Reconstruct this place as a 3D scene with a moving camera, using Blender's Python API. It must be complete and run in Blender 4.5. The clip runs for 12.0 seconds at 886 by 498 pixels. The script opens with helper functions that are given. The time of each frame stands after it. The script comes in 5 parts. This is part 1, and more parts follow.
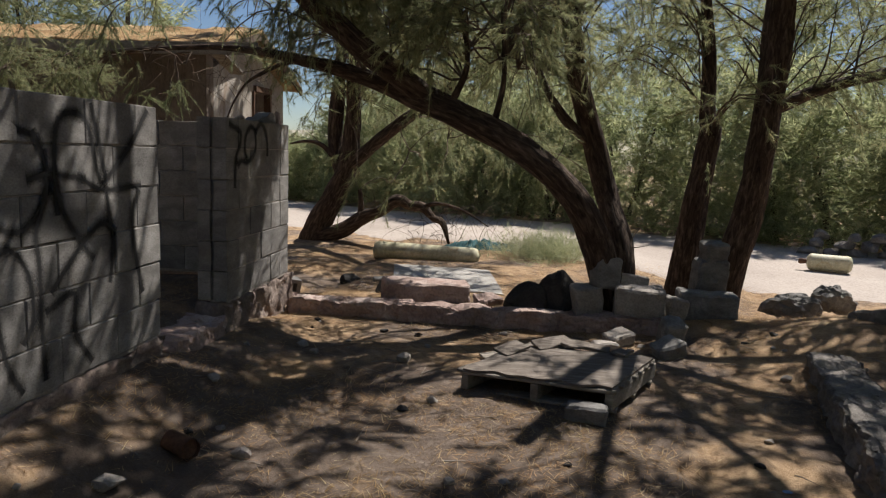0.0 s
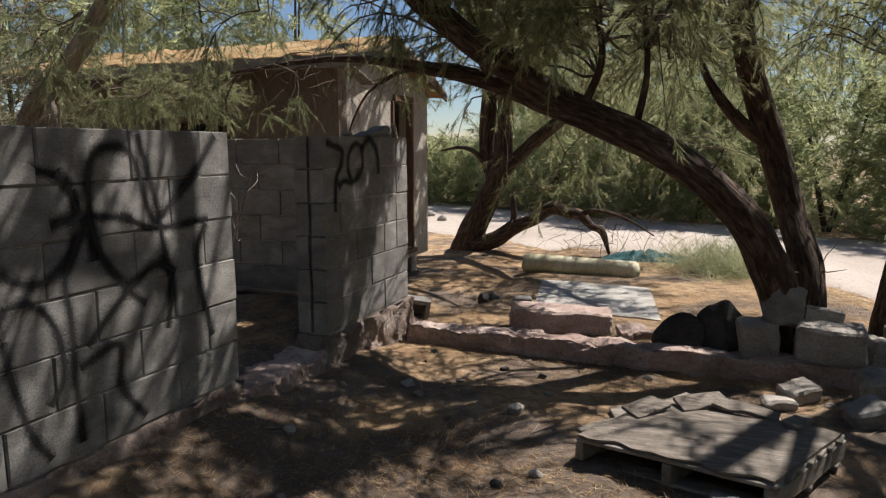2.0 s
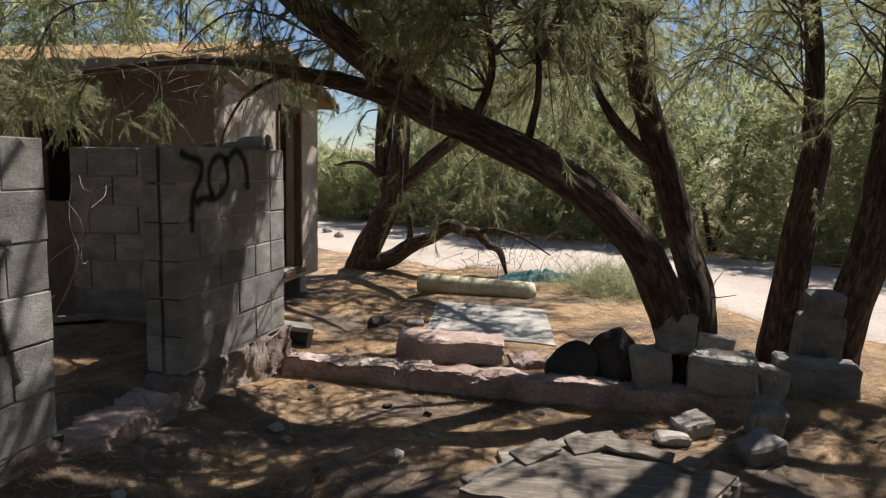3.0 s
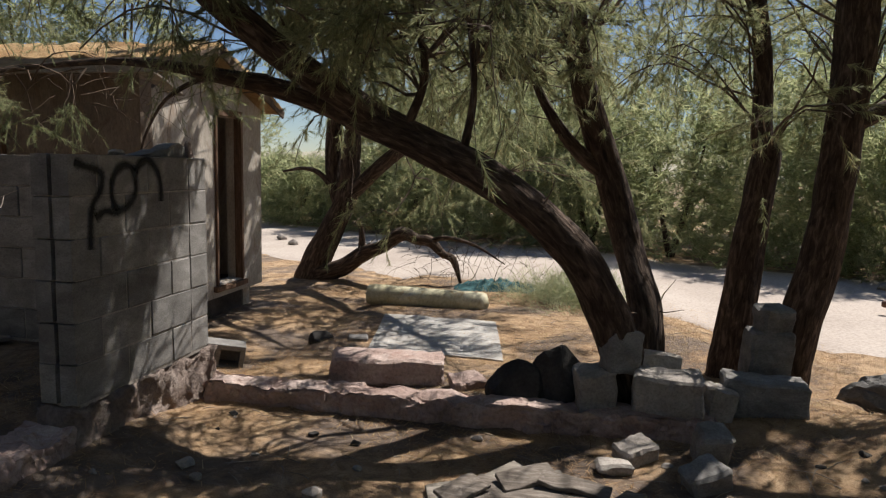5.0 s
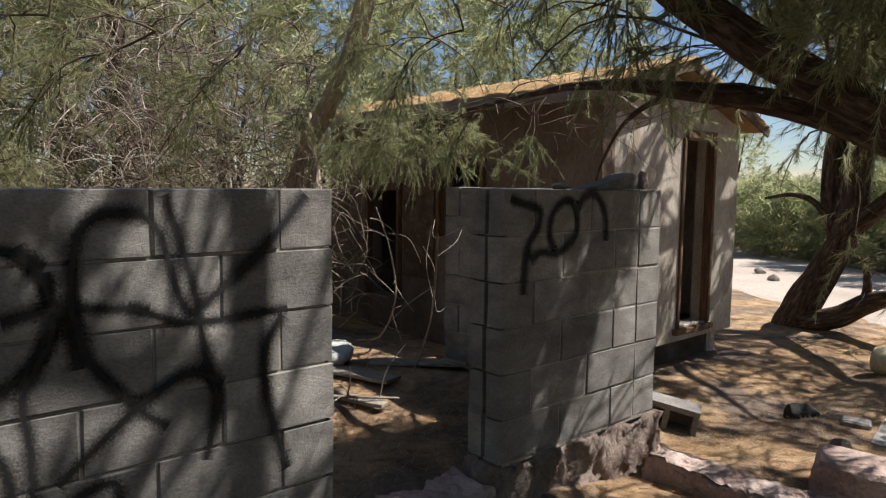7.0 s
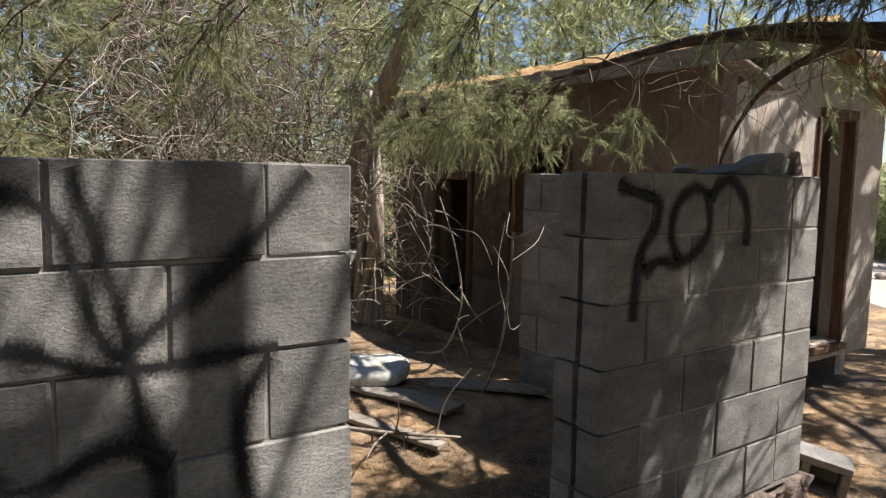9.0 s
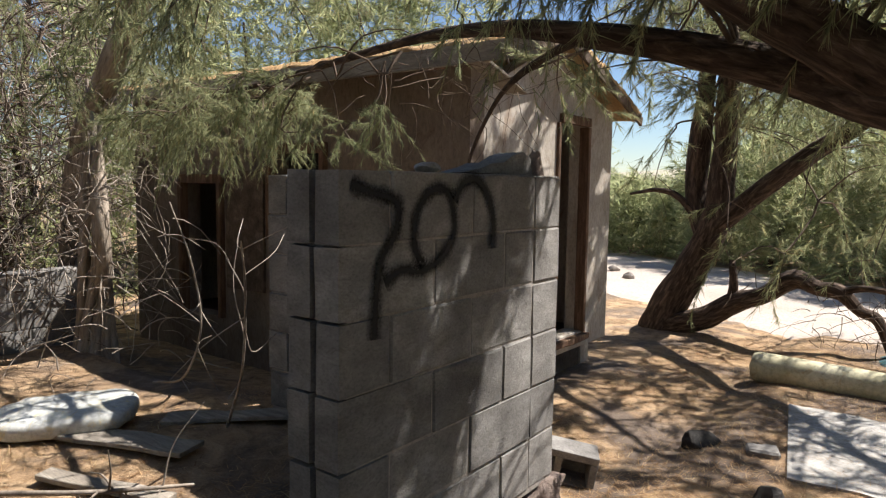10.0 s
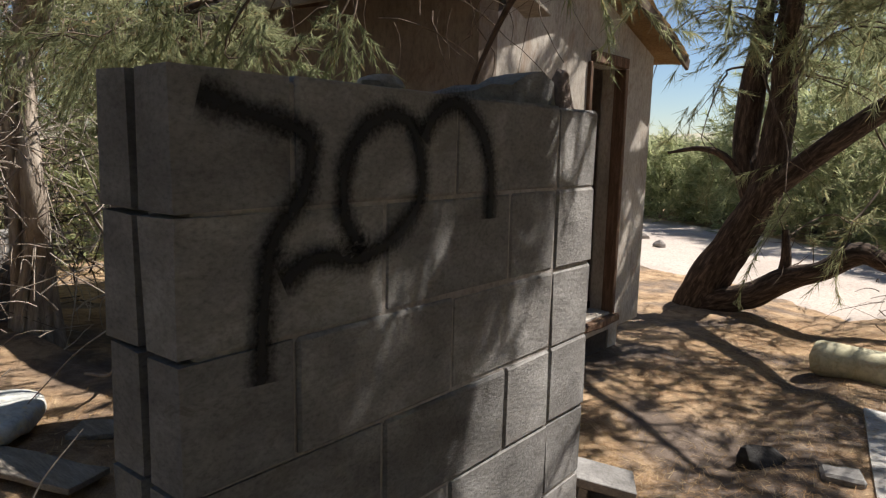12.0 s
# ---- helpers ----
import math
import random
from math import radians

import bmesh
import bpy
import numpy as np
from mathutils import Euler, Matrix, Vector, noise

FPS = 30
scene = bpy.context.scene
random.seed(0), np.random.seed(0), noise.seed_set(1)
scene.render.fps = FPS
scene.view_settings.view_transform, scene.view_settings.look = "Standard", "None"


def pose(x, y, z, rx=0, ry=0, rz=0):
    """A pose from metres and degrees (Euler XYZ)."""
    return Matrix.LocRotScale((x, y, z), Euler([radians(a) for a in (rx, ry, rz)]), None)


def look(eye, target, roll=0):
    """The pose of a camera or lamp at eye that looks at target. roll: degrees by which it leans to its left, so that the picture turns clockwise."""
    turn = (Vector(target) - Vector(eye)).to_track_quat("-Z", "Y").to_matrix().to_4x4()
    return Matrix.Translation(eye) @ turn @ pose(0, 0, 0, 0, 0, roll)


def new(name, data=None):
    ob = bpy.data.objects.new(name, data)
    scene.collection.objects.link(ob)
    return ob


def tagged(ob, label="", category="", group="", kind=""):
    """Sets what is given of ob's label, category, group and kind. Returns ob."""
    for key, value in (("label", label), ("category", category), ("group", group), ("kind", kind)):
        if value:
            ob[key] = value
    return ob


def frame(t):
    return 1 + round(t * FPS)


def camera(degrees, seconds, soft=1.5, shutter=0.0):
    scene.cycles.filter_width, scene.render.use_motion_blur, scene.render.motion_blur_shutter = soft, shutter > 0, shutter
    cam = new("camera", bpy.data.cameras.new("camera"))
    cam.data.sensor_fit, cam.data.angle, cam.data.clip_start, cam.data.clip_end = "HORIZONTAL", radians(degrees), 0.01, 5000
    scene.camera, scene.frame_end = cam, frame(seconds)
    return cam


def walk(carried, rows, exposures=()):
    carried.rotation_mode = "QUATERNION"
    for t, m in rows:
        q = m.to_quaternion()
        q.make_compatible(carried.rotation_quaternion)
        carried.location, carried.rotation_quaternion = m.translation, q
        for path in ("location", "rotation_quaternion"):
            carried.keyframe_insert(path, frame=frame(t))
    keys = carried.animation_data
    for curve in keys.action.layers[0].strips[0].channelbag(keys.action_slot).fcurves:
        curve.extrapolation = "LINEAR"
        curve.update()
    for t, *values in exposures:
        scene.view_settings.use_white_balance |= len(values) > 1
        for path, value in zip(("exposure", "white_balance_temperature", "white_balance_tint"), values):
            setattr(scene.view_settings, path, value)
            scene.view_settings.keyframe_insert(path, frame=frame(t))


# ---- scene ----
cam = camera(66.2, 12.0, soft=1.25)
PATH = [
    (0, (0.509, 0.761, 1.272), (0.299, 2.73, 0.993), 2.2),
    (0.5, (0.515, 0.816, 1.233), (0.13, 2.739, 0.836), 1.3),
    (1, (0.539, 0.879, 1.316), (0.104, 2.783, 0.885), 1.2),
    (1.5, (0.608, 1.083, 1.303), (0.149, 2.998, 0.952), 0.5),
    (2, (0.761, 1.488, 1.373), (0.039, 3.33, 1.079), -0.1),
    (2.5, (0.754, 1.734, 1.362), (0.098, 3.602, 1.082), 1.8),
    (3, (0.778, 1.899, 1.38), (0.319, 3.829, 1.132), 1.2),
    (3.5, (0.916, 1.956, 1.389), (0.671, 3.925, 1.142), 1.5),
    (3.7, (0.963, 1.965, 1.401), (0.817, 3.945, 1.159), 1.8),
    (5.3, (0.879, 2.325, 1.415), (0.333, 4.236, 1.19), 0.6),
    (5.5, (0.852, 2.423, 1.416), (0.157, 4.285, 1.189), -0.2),
    (6, (0.845, 2.655, 1.449), (-0.096, 4.406, 1.232), -1.4),
    (6.5, (0.764, 2.824, 1.459), (-0.505, 4.359, 1.277), -0.5),
    (7, (0.646, 2.91, 1.47), (-0.866, 4.205, 1.278), 0.6),
    (7.2, (0.567, 2.922, 1.482), (-0.977, 4.178, 1.288), 1.2),
    (8.8, (0.074, 3.386, 1.412), (-1.597, 4.469, 1.225), 0.7),
    (9, (0.022, 3.442, 1.427), (-1.623, 4.558, 1.212), 1.0),
    (9.5, (-0.077, 3.571, 1.438), (-1.451, 5.014, 1.273), 1.5),
    (10, (-0.117, 3.748, 1.412), (-1.314, 5.339, 1.222), 0.8),
    (10.5, (-0.126, 3.97, 1.408), (-1.299, 5.576, 1.203), 0.6),
    (11, (-0.156, 4.106, 1.395), (-1.323, 5.715, 1.177), 1.3),
    (11.5, (-0.342, 4.316, 1.349), (-1.495, 5.933, 1.11), 1.9),
    (12, (-0.531, 4.489, 1.349), (-1.769, 6.031, 1.049), 1.3),
]
walk(cam, [(t, look(eye, target, roll)) for t, eye, target, roll in PATH], [(0, 0.54), (0.6, 0.67), (2.0, 0.76), (3.0, 0.82), (5.5, 0.6), (7.2, 0.95), (9.0, 1.3), (9.5, 1.36), (10.5, 1.14), (12, 1.02)])

# ---- world, sun, exposure ----
SUN_DIR = Vector((0.575, 0.818, 0.0)).normalized() * math.cos(radians(54)) + Vector((0, 0, math.sin(radians(54))))
world = bpy.data.worlds.new("world")
scene.world = world
world.use_nodes = True
wn = world.node_tree
wn.nodes.clear()
sky = wn.nodes.new("ShaderNodeTexSky")
sky.sky_type, sky.sun_disc = "NISHITA", False
sky.sun_elevation, sky.sun_rotation = radians(54), math.atan2(SUN_DIR.x, SUN_DIR.y)
sky.air_density, sky.dust_density, sky.ozone_density = 1.0, 0.0, 2.0
bg = wn.nodes.new("ShaderNodeBackground")
bg.inputs[1].default_value = 0.05
wo = wn.nodes.new("ShaderNodeOutputWorld")
tint = wn.nodes.new("ShaderNodeMix")
tint.data_type, tint.blend_type = "RGBA", "MULTIPLY"
tint.inputs[0].default_value, tint.inputs[7].default_value = 1.0, (0.94, 0.97, 1.06, 1)
wn.links.new(sky.outputs[0], tint.inputs[6])
wn.links.new(tint.outputs[2], bg.inputs[0])
wn.links.new(bg.outputs[0], wo.inputs[0])
sun = new("sun", bpy.data.lights.new("sun", "SUN"))
sun.data.energy, sun.data.angle, sun.data.color = 5.0, radians(0.55), (1.0, 0.945, 0.875)
sun.matrix_world = look(SUN_DIR * 30, (0, 0, 0))


# ---- materials ----
def node_mat(name, rough=0.9):
    m = bpy.data.materials.new(name)
    m.use_nodes = True
    b = m.node_tree.nodes["Principled BSDF"]
    b.inputs["Roughness"].default_value = rough
    b.inputs["Specular IOR Level"].default_value = 0.25
    return m, m.node_tree, b


def coords(nt, scale=(1, 1, 1), space="Object"):
    c = nt.nodes.new("ShaderNodeTexCoord")
    mp = nt.nodes.new("ShaderNodeMapping")
    mp.inputs["Scale"].default_value = scale
    nt.links.new(c.outputs[space], mp.inputs[0])
    return mp.outputs[0]


def world_pos(nt, scale=(1, 1, 1)):
    g = nt.nodes.new("ShaderNodeNewGeometry")
    mp = nt.nodes.new("ShaderNodeMapping")
    mp.inputs["Scale"].default_value = scale
    nt.links.new(g.outputs["Position"], mp.inputs[0])
    return mp.outputs[0]


def noise_tex(nt, vec, scale, detail=6, rough=0.6, distort=0.0):
    n = nt.nodes.new("ShaderNodeTexNoise")
    n.inputs["Scale"].default_value, n.inputs["Detail"].default_value = scale, detail
    n.inputs["Roughness"].default_value, n.inputs["Distortion"].default_value = rough, distort
    nt.links.new(vec, n.inputs["Vector"])
    return n.outputs["Fac"]


def ramp(nt, fac, stops):
    r = nt.nodes.new("ShaderNodeValToRGB")
    e = r.color_ramp.elements
    while len(e) < len(stops):
        e.new(0.5)
    for k, (p, c) in enumerate(stops):
        e[k].position, e[k].color = p, (*c, 1)
    nt.links.new(fac, r.inputs[0])
    return r.outputs[0]


def mix(nt, fac, a, b, kind="MIX"):
    n = nt.nodes.new("ShaderNodeMix")
    n.data_type, n.blend_type = "RGBA", kind
    for sock, val in ((n.inputs[0], fac), (n.inputs[6], a), (n.inputs[7], b)):
        if hasattr(val, "links"):
            nt.links.new(val, sock)
        elif isinstance(val, tuple):
            sock.default_value = (*val, 1)
        else:
            sock.default_value = val
    return n.outputs[2]


def bump(nt, b, height, strength=0.5, dist=0.02):
    n = nt.nodes.new("ShaderNodeBump")
    n.inputs["Strength"].default_value, n.inputs["Distance"].default_value = strength, dist
    nt.links.new(height, n.inputs["Height"])
    nt.links.new(n.outputs[0], b.inputs["Normal"])


def two_scale(name, c0, c1, c2, big=1.5, small=40.0, rough=0.9, relief=0.5, dist=0.01, stretch=(1, 1, 1), vary=0.0, stain=None):
    """A weathered surface: a broad patchiness, a fine grain, relief, and a tint of its own for every piece."""
    m, nt, b = node_mat(name, rough)
    v = world_pos(nt, stretch)
    broad = noise_tex(nt, v, big, 5, 0.6, 0.4)
    fine = noise_tex(nt, v, small, 7, 0.7)
    col = ramp(nt, broad, [(0.3, c0), (0.52, c1), (0.72, c2)])
    grain = ramp(nt, fine, [(0.3, (0.55, 0.55, 0.55)), (0.5, (0.95, 0.95, 0.95)), (0.75, (1.25, 1.25, 1.25))])
    col = mix(nt, 0.85, col, grain, "MULTIPLY")
    if stain:
        s = noise_tex(nt, v, big * 2.7, 8, 0.75, 1.2)
        mask = ramp(nt, s, [(0.54, (0, 0, 0)), (0.68, (1, 1, 1))])
        col = mix(nt, mask, col, stain)
    if vary:
        oi = nt.nodes.new("ShaderNodeObjectInfo")
        tint = ramp(nt, oi.outputs["Random"], [(0, (1 - vary,) * 3), (1, (1 + vary, 1 + vary * 0.95, 1 + vary * 0.88))])
        col = mix(nt, 1.0, col, tint, "MULTIPLY")
    nt.links.new(col, b.inputs["Base Color"])
    bump(nt, b, fine, relief, dist)
    return m


def leaf_mat(name, dark, mid, pale, dry, through_light=0.55):
    m, nt, b = node_mat(name, 0.7)
    g = nt.nodes.new("ShaderNodeNewGeometry")
    broad = noise_tex(nt, world_pos(nt), 1.6, 3)
    col = ramp(nt, g.outputs["Random Per Island"], [(0.0, dark), (0.5, mid), (0.9, pale), (0.97, dry)])
    tone = ramp(nt, broad, [(0.3, (0.75, 0.8, 0.7)), (0.7, (1.2, 1.15, 1.1))])
    col = mix(nt, 1.0, col, tone, "MULTIPLY")
    nt.links.new(col, b.inputs["Base Color"])
    t = nt.nodes.new("ShaderNodeBsdfTranslucent")
    nt.links.new(col, t.inputs[0])
    s = nt.nodes.new("ShaderNodeMixShader")
    s.inputs[0].default_value = through_light
    nt.links.new(b.outputs[0], s.inputs[1])
    nt.links.new(t.outputs[0], s.inputs[2])
    nt.links.new(s.outputs[0], nt.nodes["Material Output"].inputs[0])
    return m


def bark_mat(name, c0, c1, c2):
    m, nt, b = node_mat(name, 0.95)
    at = nt.nodes.new("ShaderNodeAttribute")
    at.attribute_name = "along"
    mp = nt.nodes.new("ShaderNodeMapping")
    mp.inputs["Scale"].default_value = (1.0, 1.0, 0.22)
    nt.links.new(at.outputs["Vector"], mp.inputs[0])
    f = noise_tex(nt, mp.outputs[0], 34, 6, 0.65, 0.6)
    g = noise_tex(nt, mp.outputs[0], 7, 4, 0.6)
    col = ramp(nt, f, [(0.34, c0), (0.52, c1), (0.7, c2)])
    col = mix(nt, 0.5, col, ramp(nt, g, [(0.3, (0.5, 0.45, 0.42)), (0.7, (1.2, 1.2, 1.2))]), "MULTIPLY")
    nt.links.new(col, b.inputs["Base Color"])
    bump(nt, b, f, 0.9, 0.02)
    return m


def ground_mat():
    m, nt, b = node_mat("litter_and_dirt", 0.95)
    v = world_pos(nt)
    a = noise_tex(nt, v, 0.9, 6, 0.62, 0.5)
    n2 = noise_tex(nt, v, 6.0, 8, 0.7, 0.8)
    fine = noise_tex(nt, world_pos(nt, (60, 110, 60)), 1.0, 6, 0.75, 2.0)
    peb = nt.nodes.new("ShaderNodeTexVoronoi")
    peb.inputs["Scale"].default_value = 55
    nt.links.new(v, peb.inputs["Vector"])
    litter = ramp(nt, n2, [(0.28, (0.125, 0.08, 0.05)), (0.5, (0.395, 0.265, 0.158)), (0.72, (0.60, 0.44, 0.28))])
    dirt = ramp(nt, n2, [(0.3, (0.115, 0.084, 0.065)), (0.55, (0.20, 0.153, 0.122)), (0.75, (0.32, 0.26, 0.215))])
    sep = nt.nodes.new("ShaderNodeSeparateXYZ")
    nt.links.new(v, sep.inputs[0])

    def band(sock, lo, hi):
        r = nt.nodes.new("ShaderNodeMapRange")
        r.interpolation_type = "SMOOTHSTEP"
        r.inputs["From Min"].default_value, r.inputs["From Max"].default_value = lo, hi
        nt.links.new(sock, r.inputs["Value"])
        return r.outputs[0]

    def calc(op, p, q):
        n = nt.nodes.new("ShaderNodeMath")
        n.operation = op
        for k, val in enumerate((p, q)):
            if hasattr(val, "links"):
                nt.links.new(val, n.inputs[k])
            else:
                n.inputs[k].default_value = val
        return n.outputs[0]

    # the trodden way is bare of litter
    trod = calc("MULTIPLY", calc("MULTIPLY", band(sep.outputs[0], -2.0, -1.2), band(sep.outputs[0], 1.9, 1.1)), band(sep.outputs[1], 5.0, 4.3))
    a = calc("SUBTRACT", calc("ADD", a, 0.03), calc("MULTIPLY", trod, 0.13))
    mask = ramp(nt, a, [(0.46, (0, 0, 0)), (0.56, (1, 1, 1))])
    col = mix(nt, mask, dirt, litter)
    col = mix(nt, 0.8, col, ramp(nt, fine, [(0.3, (0.36, 0.32, 0.28)), (0.5, (0.95, 0.95, 0.95)), (0.72, (1.45, 1.42, 1.36))]), "MULTIPLY")
    nt.links.new(col, b.inputs["Base Color"])
    bump(nt, b, fine, 0.9, 0.015)
    return m


M_GROUND = ground_mat()
M_ROAD = two_scale("pale_sand", (0.35, 0.295, 0.255), (0.43, 0.368, 0.322), (0.49, 0.43, 0.38), 0.5, 30, 0.95, 0.4, 0.01)
M_BLOCK = two_scale("grey_block", (0.13, 0.123, 0.117), (0.215, 0.205, 0.196), (0.31, 0.298, 0.285), 5.0, 80, 0.95, 0.6, 0.006, (1, 1, 1.7), vary=0.2, stain=(0.155, 0.143, 0.13))
M_MORTAR = two_scale("mortar", (0.21, 0.185, 0.165), (0.31, 0.28, 0.255), (0.40, 0.37, 0.34), 3, 60, 0.95, 0.8, 0.006)
M_FOOTING = two_scale("rough_concrete", (0.17, 0.125, 0.107), (0.27, 0.212, 0.184), (0.37, 0.31, 0.277), 4, 45, 0.95, 1.0, 0.02)
M_CONCRETE = two_scale("pinkish_concrete", (0.30, 0.21, 0.18), (0.40, 0.30, 0.265), (0.52, 0.43, 0.39), 3.2, 50, 0.95, 0.9, 0.012, stain=(0.28, 0.17, 0.14))
M_PALEBLOCK = two_scale("pale_concrete", (0.25, 0.22, 0.195), (0.34, 0.305, 0.275), (0.43, 0.395, 0.36), 5, 60, 0.95, 0.8, 0.008, vary=0.1)
M_ROUGHGREY = two_scale("rough_grey_concrete", (0.17, 0.15, 0.135), (0.25, 0.225, 0.205), (0.34, 0.31, 0.285), 5, 38, 0.95, 1.0, 0.02)
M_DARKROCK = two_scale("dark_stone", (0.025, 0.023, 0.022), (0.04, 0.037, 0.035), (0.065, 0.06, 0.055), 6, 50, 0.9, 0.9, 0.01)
# front wall: a browner, darker copy of the stucco, its shade put into the colour
M_SHADYSTUCCO = two_scale("shade_darkened_stucco", (0.13, 0.10, 0.078), (0.19, 0.15, 0.12), (0.25, 0.20, 0.165), 2.0, 55, 0.95, 0.7, 0.008, (1, 1, 0.45), stain=(0.12, 0.085, 0.06))
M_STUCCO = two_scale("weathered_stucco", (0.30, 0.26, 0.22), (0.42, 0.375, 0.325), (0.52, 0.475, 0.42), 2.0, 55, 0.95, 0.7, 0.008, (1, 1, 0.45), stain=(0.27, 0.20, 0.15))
M_OLDWOOD = two_scale("grey_old_wood", (0.17, 0.145, 0.12), (0.25, 0.22, 0.185), (0.35, 0.315, 0.275), 4, 30, 0.9, 0.8, 0.006, (1, 7, 7), vary=0.15)
M_PLY = two_scale("weathered_plywood", (0.11, 0.09, 0.075), (0.19, 0.16, 0.135), (0.31, 0.27, 0.235), 5, 34, 0.9, 0.8, 0.006, (1.6, 9, 9), stain=(0.10, 0.08, 0.065))
M_FRAMEWOOD = two_scale("brown_frame_wood", (0.075, 0.042, 0.026), (0.14, 0.082, 0.052), (0.22, 0.14, 0.095), 4, 35, 0.85, 0.7, 0.005, (7, 7, 1))
M_ROOF = two_scale("litter_on_roof", (0.28, 0.16, 0.07), (0.42, 0.27, 0.13), (0.55, 0.40, 0.22), 3, 60, 0.95, 1.0, 0.02)
# inside surfaces: the gloom of the room is put into this dark colour
M_INSIDE = two_scale("unlit_room_plaster", (0.05, 0.04, 0.035), (0.09, 0.075, 0.065), (0.13, 0.11, 0.095), 2, 30, 0.95, 0.5, 0.006)
M_TANK = two_scale("yellowed_tank_paint", (0.42, 0.38, 0.24), (0.55, 0.51, 0.35), (0.66, 0.62, 0.46), 3, 30, 0.6, 0.15, 0.003, stain=(0.40, 0.30, 0.16))
M_SHEET = two_scale("pale_weathered_board", (0.29, 0.27, 0.25), (0.40, 0.38, 0.355), (0.50, 0.48, 0.45), 5, 40, 0.9, 0.5, 0.004, stain=(0.24, 0.18, 0.125))
M_TARP = two_scale("teal_netting", (0.012, 0.05, 0.055), (0.025, 0.09, 0.10), (0.05, 0.14, 0.15), 8, 60, 0.8, 0.8, 0.01)
M_FOAM = two_scale("white_foam", (0.34, 0.345, 0.33), (0.50, 0.51, 0.49), (0.60, 0.61, 0.60), 5, 40, 0.8, 0.5, 0.006, stain=(0.60, 0.50, 0.27))
M_RUST = two_scale("rusted_steel", (0.07, 0.035, 0.022), (0.13, 0.065, 0.04), (0.20, 0.11, 0.07), 8, 60, 0.8, 0.7, 0.004)
M_BARK = bark_mat("furrowed_bark", (0.022, 0.015, 0.011), (0.075, 0.051, 0.038), (0.19, 0.138, 0.108))
M_PALEBARK = bark_mat("pale_dead_wood", (0.20, 0.16, 0.125), (0.34, 0.285, 0.23), (0.48, 0.42, 0.36))
M_TWIG = two_scale("grey_dead_twigs", (0.18, 0.145, 0.115), (0.32, 0.27, 0.225), (0.50, 0.45, 0.39), 9, 60, 0.95, 0.4, 0.003)
M_DARKTWIG = two_scale("brown_twigs", (0.065, 0.046, 0.034), (0.12, 0.088, 0.065), (0.20, 0.15, 0.115), 9, 60, 0.95, 0.4, 0.003)
M_LEAF = leaf_mat("tamarisk_green", (0.15, 0.165, 0.095), (0.27, 0.285, 0.165), (0.385, 0.395, 0.24), (0.36, 0.28, 0.15), 0.68)
M_FARLEAF = leaf_mat("thicket_green", (0.22, 0.25, 0.135), (0.35, 0.375, 0.215), (0.45, 0.465, 0.29), (0.40, 0.36, 0.22), 0.8)
M_WEED = leaf_mat("pale_weeds", (0.28, 0.30, 0.17), (0.40, 0.42, 0.27), (0.52, 0.53, 0.38), (0.52, 0.46, 0.30), 0.5)
M_NEEDLE = leaf_mat("dry_needles", (0.19, 0.11, 0.06), (0.41, 0.265, 0.15), (0.56, 0.41, 0.245), (0.62, 0.50, 0.33))
M_CARD = two_scale("cardboard", (0.33, 0.24, 0.14), (0.43, 0.32, 0.20), (0.52, 0.41, 0.27), 8, 60, 0.9, 0.4, 0.003)
M_BLUE = two_scale("blue_plastic", (0.16, 0.26, 0.40), (0.24, 0.36, 0.52), (0.34, 0.46, 0.62), 9, 60, 0.5, 0.2, 0.002)
M_HILL = two_scale("distant_hill", (0.30, 0.27, 0.20), (0.36, 0.33, 0.25), (0.42, 0.38, 0.30), 0.03, 0.4, 1.0, 0.2, 0.1)


def spray_mat():
    """Black spray paint that thins out towards the edge of each stroke."""
    m, nt, b = node_mat("black_spray_paint", 0.75)
    b.inputs["Base Color"].default_value = (0.013, 0.013, 0.014, 1)
    at = nt.nodes.new("ShaderNodeAttribute")
    at.attribute_name = "edge"
    speck = noise_tex(nt, world_pos(nt), 130, 3, 0.6)
    add = nt.nodes.new("ShaderNodeMath")
    add.operation = "MULTIPLY_ADD"
    nt.links.new(speck, add.inputs[0])
    add.inputs[1].default_value = 0.7
    nt.links.new(at.outputs["Fac"], add.inputs[2])
    fac = ramp(nt, add.outputs[0], [(0.45, (0, 0, 0)), (1.0, (1, 1, 1))])
    t = nt.nodes.new("ShaderNodeBsdfTransparent")
    s = nt.nodes.new("ShaderNodeMixShader")
    nt.links.new(fac, s.inputs[0])
    nt.links.new(b.outputs[0], s.inputs[1])
    nt.links.new(t.outputs[0], s.inputs[2])
    nt.links.new(s.outputs[0], nt.nodes["Material Output"].inputs[0])
    return m


M_SPRAY = spray_mat()


# ---- building helpers ----
def part(name, data, material, parent=None, label="", smooth=False):
    """Links a bmesh or mesh as one object under a thing or a part."""
    if isinstance(data, bmesh.types.BMesh):
        me = bpy.data.meshes.new(name)
        data.to_mesh(me)
        data.free()
    else:
        me = data
    if not me.materials:
        me.materials.append(material)
    if smooth:
        me.polygons.foreach_set("use_smooth", [True] * len(me.polygons))
    ob = new(name, me)
    if parent:
        ob.parent = parent
    if label:
        ob["label"] = label
    return ob


def thing(name, label, category, group="", kind="", at=None):
    ob = new(name)
    ob.empty_display_size = 0.1
    if at is not None:
        ob.matrix_world = at
    return tagged(ob, label, category, group, kind)


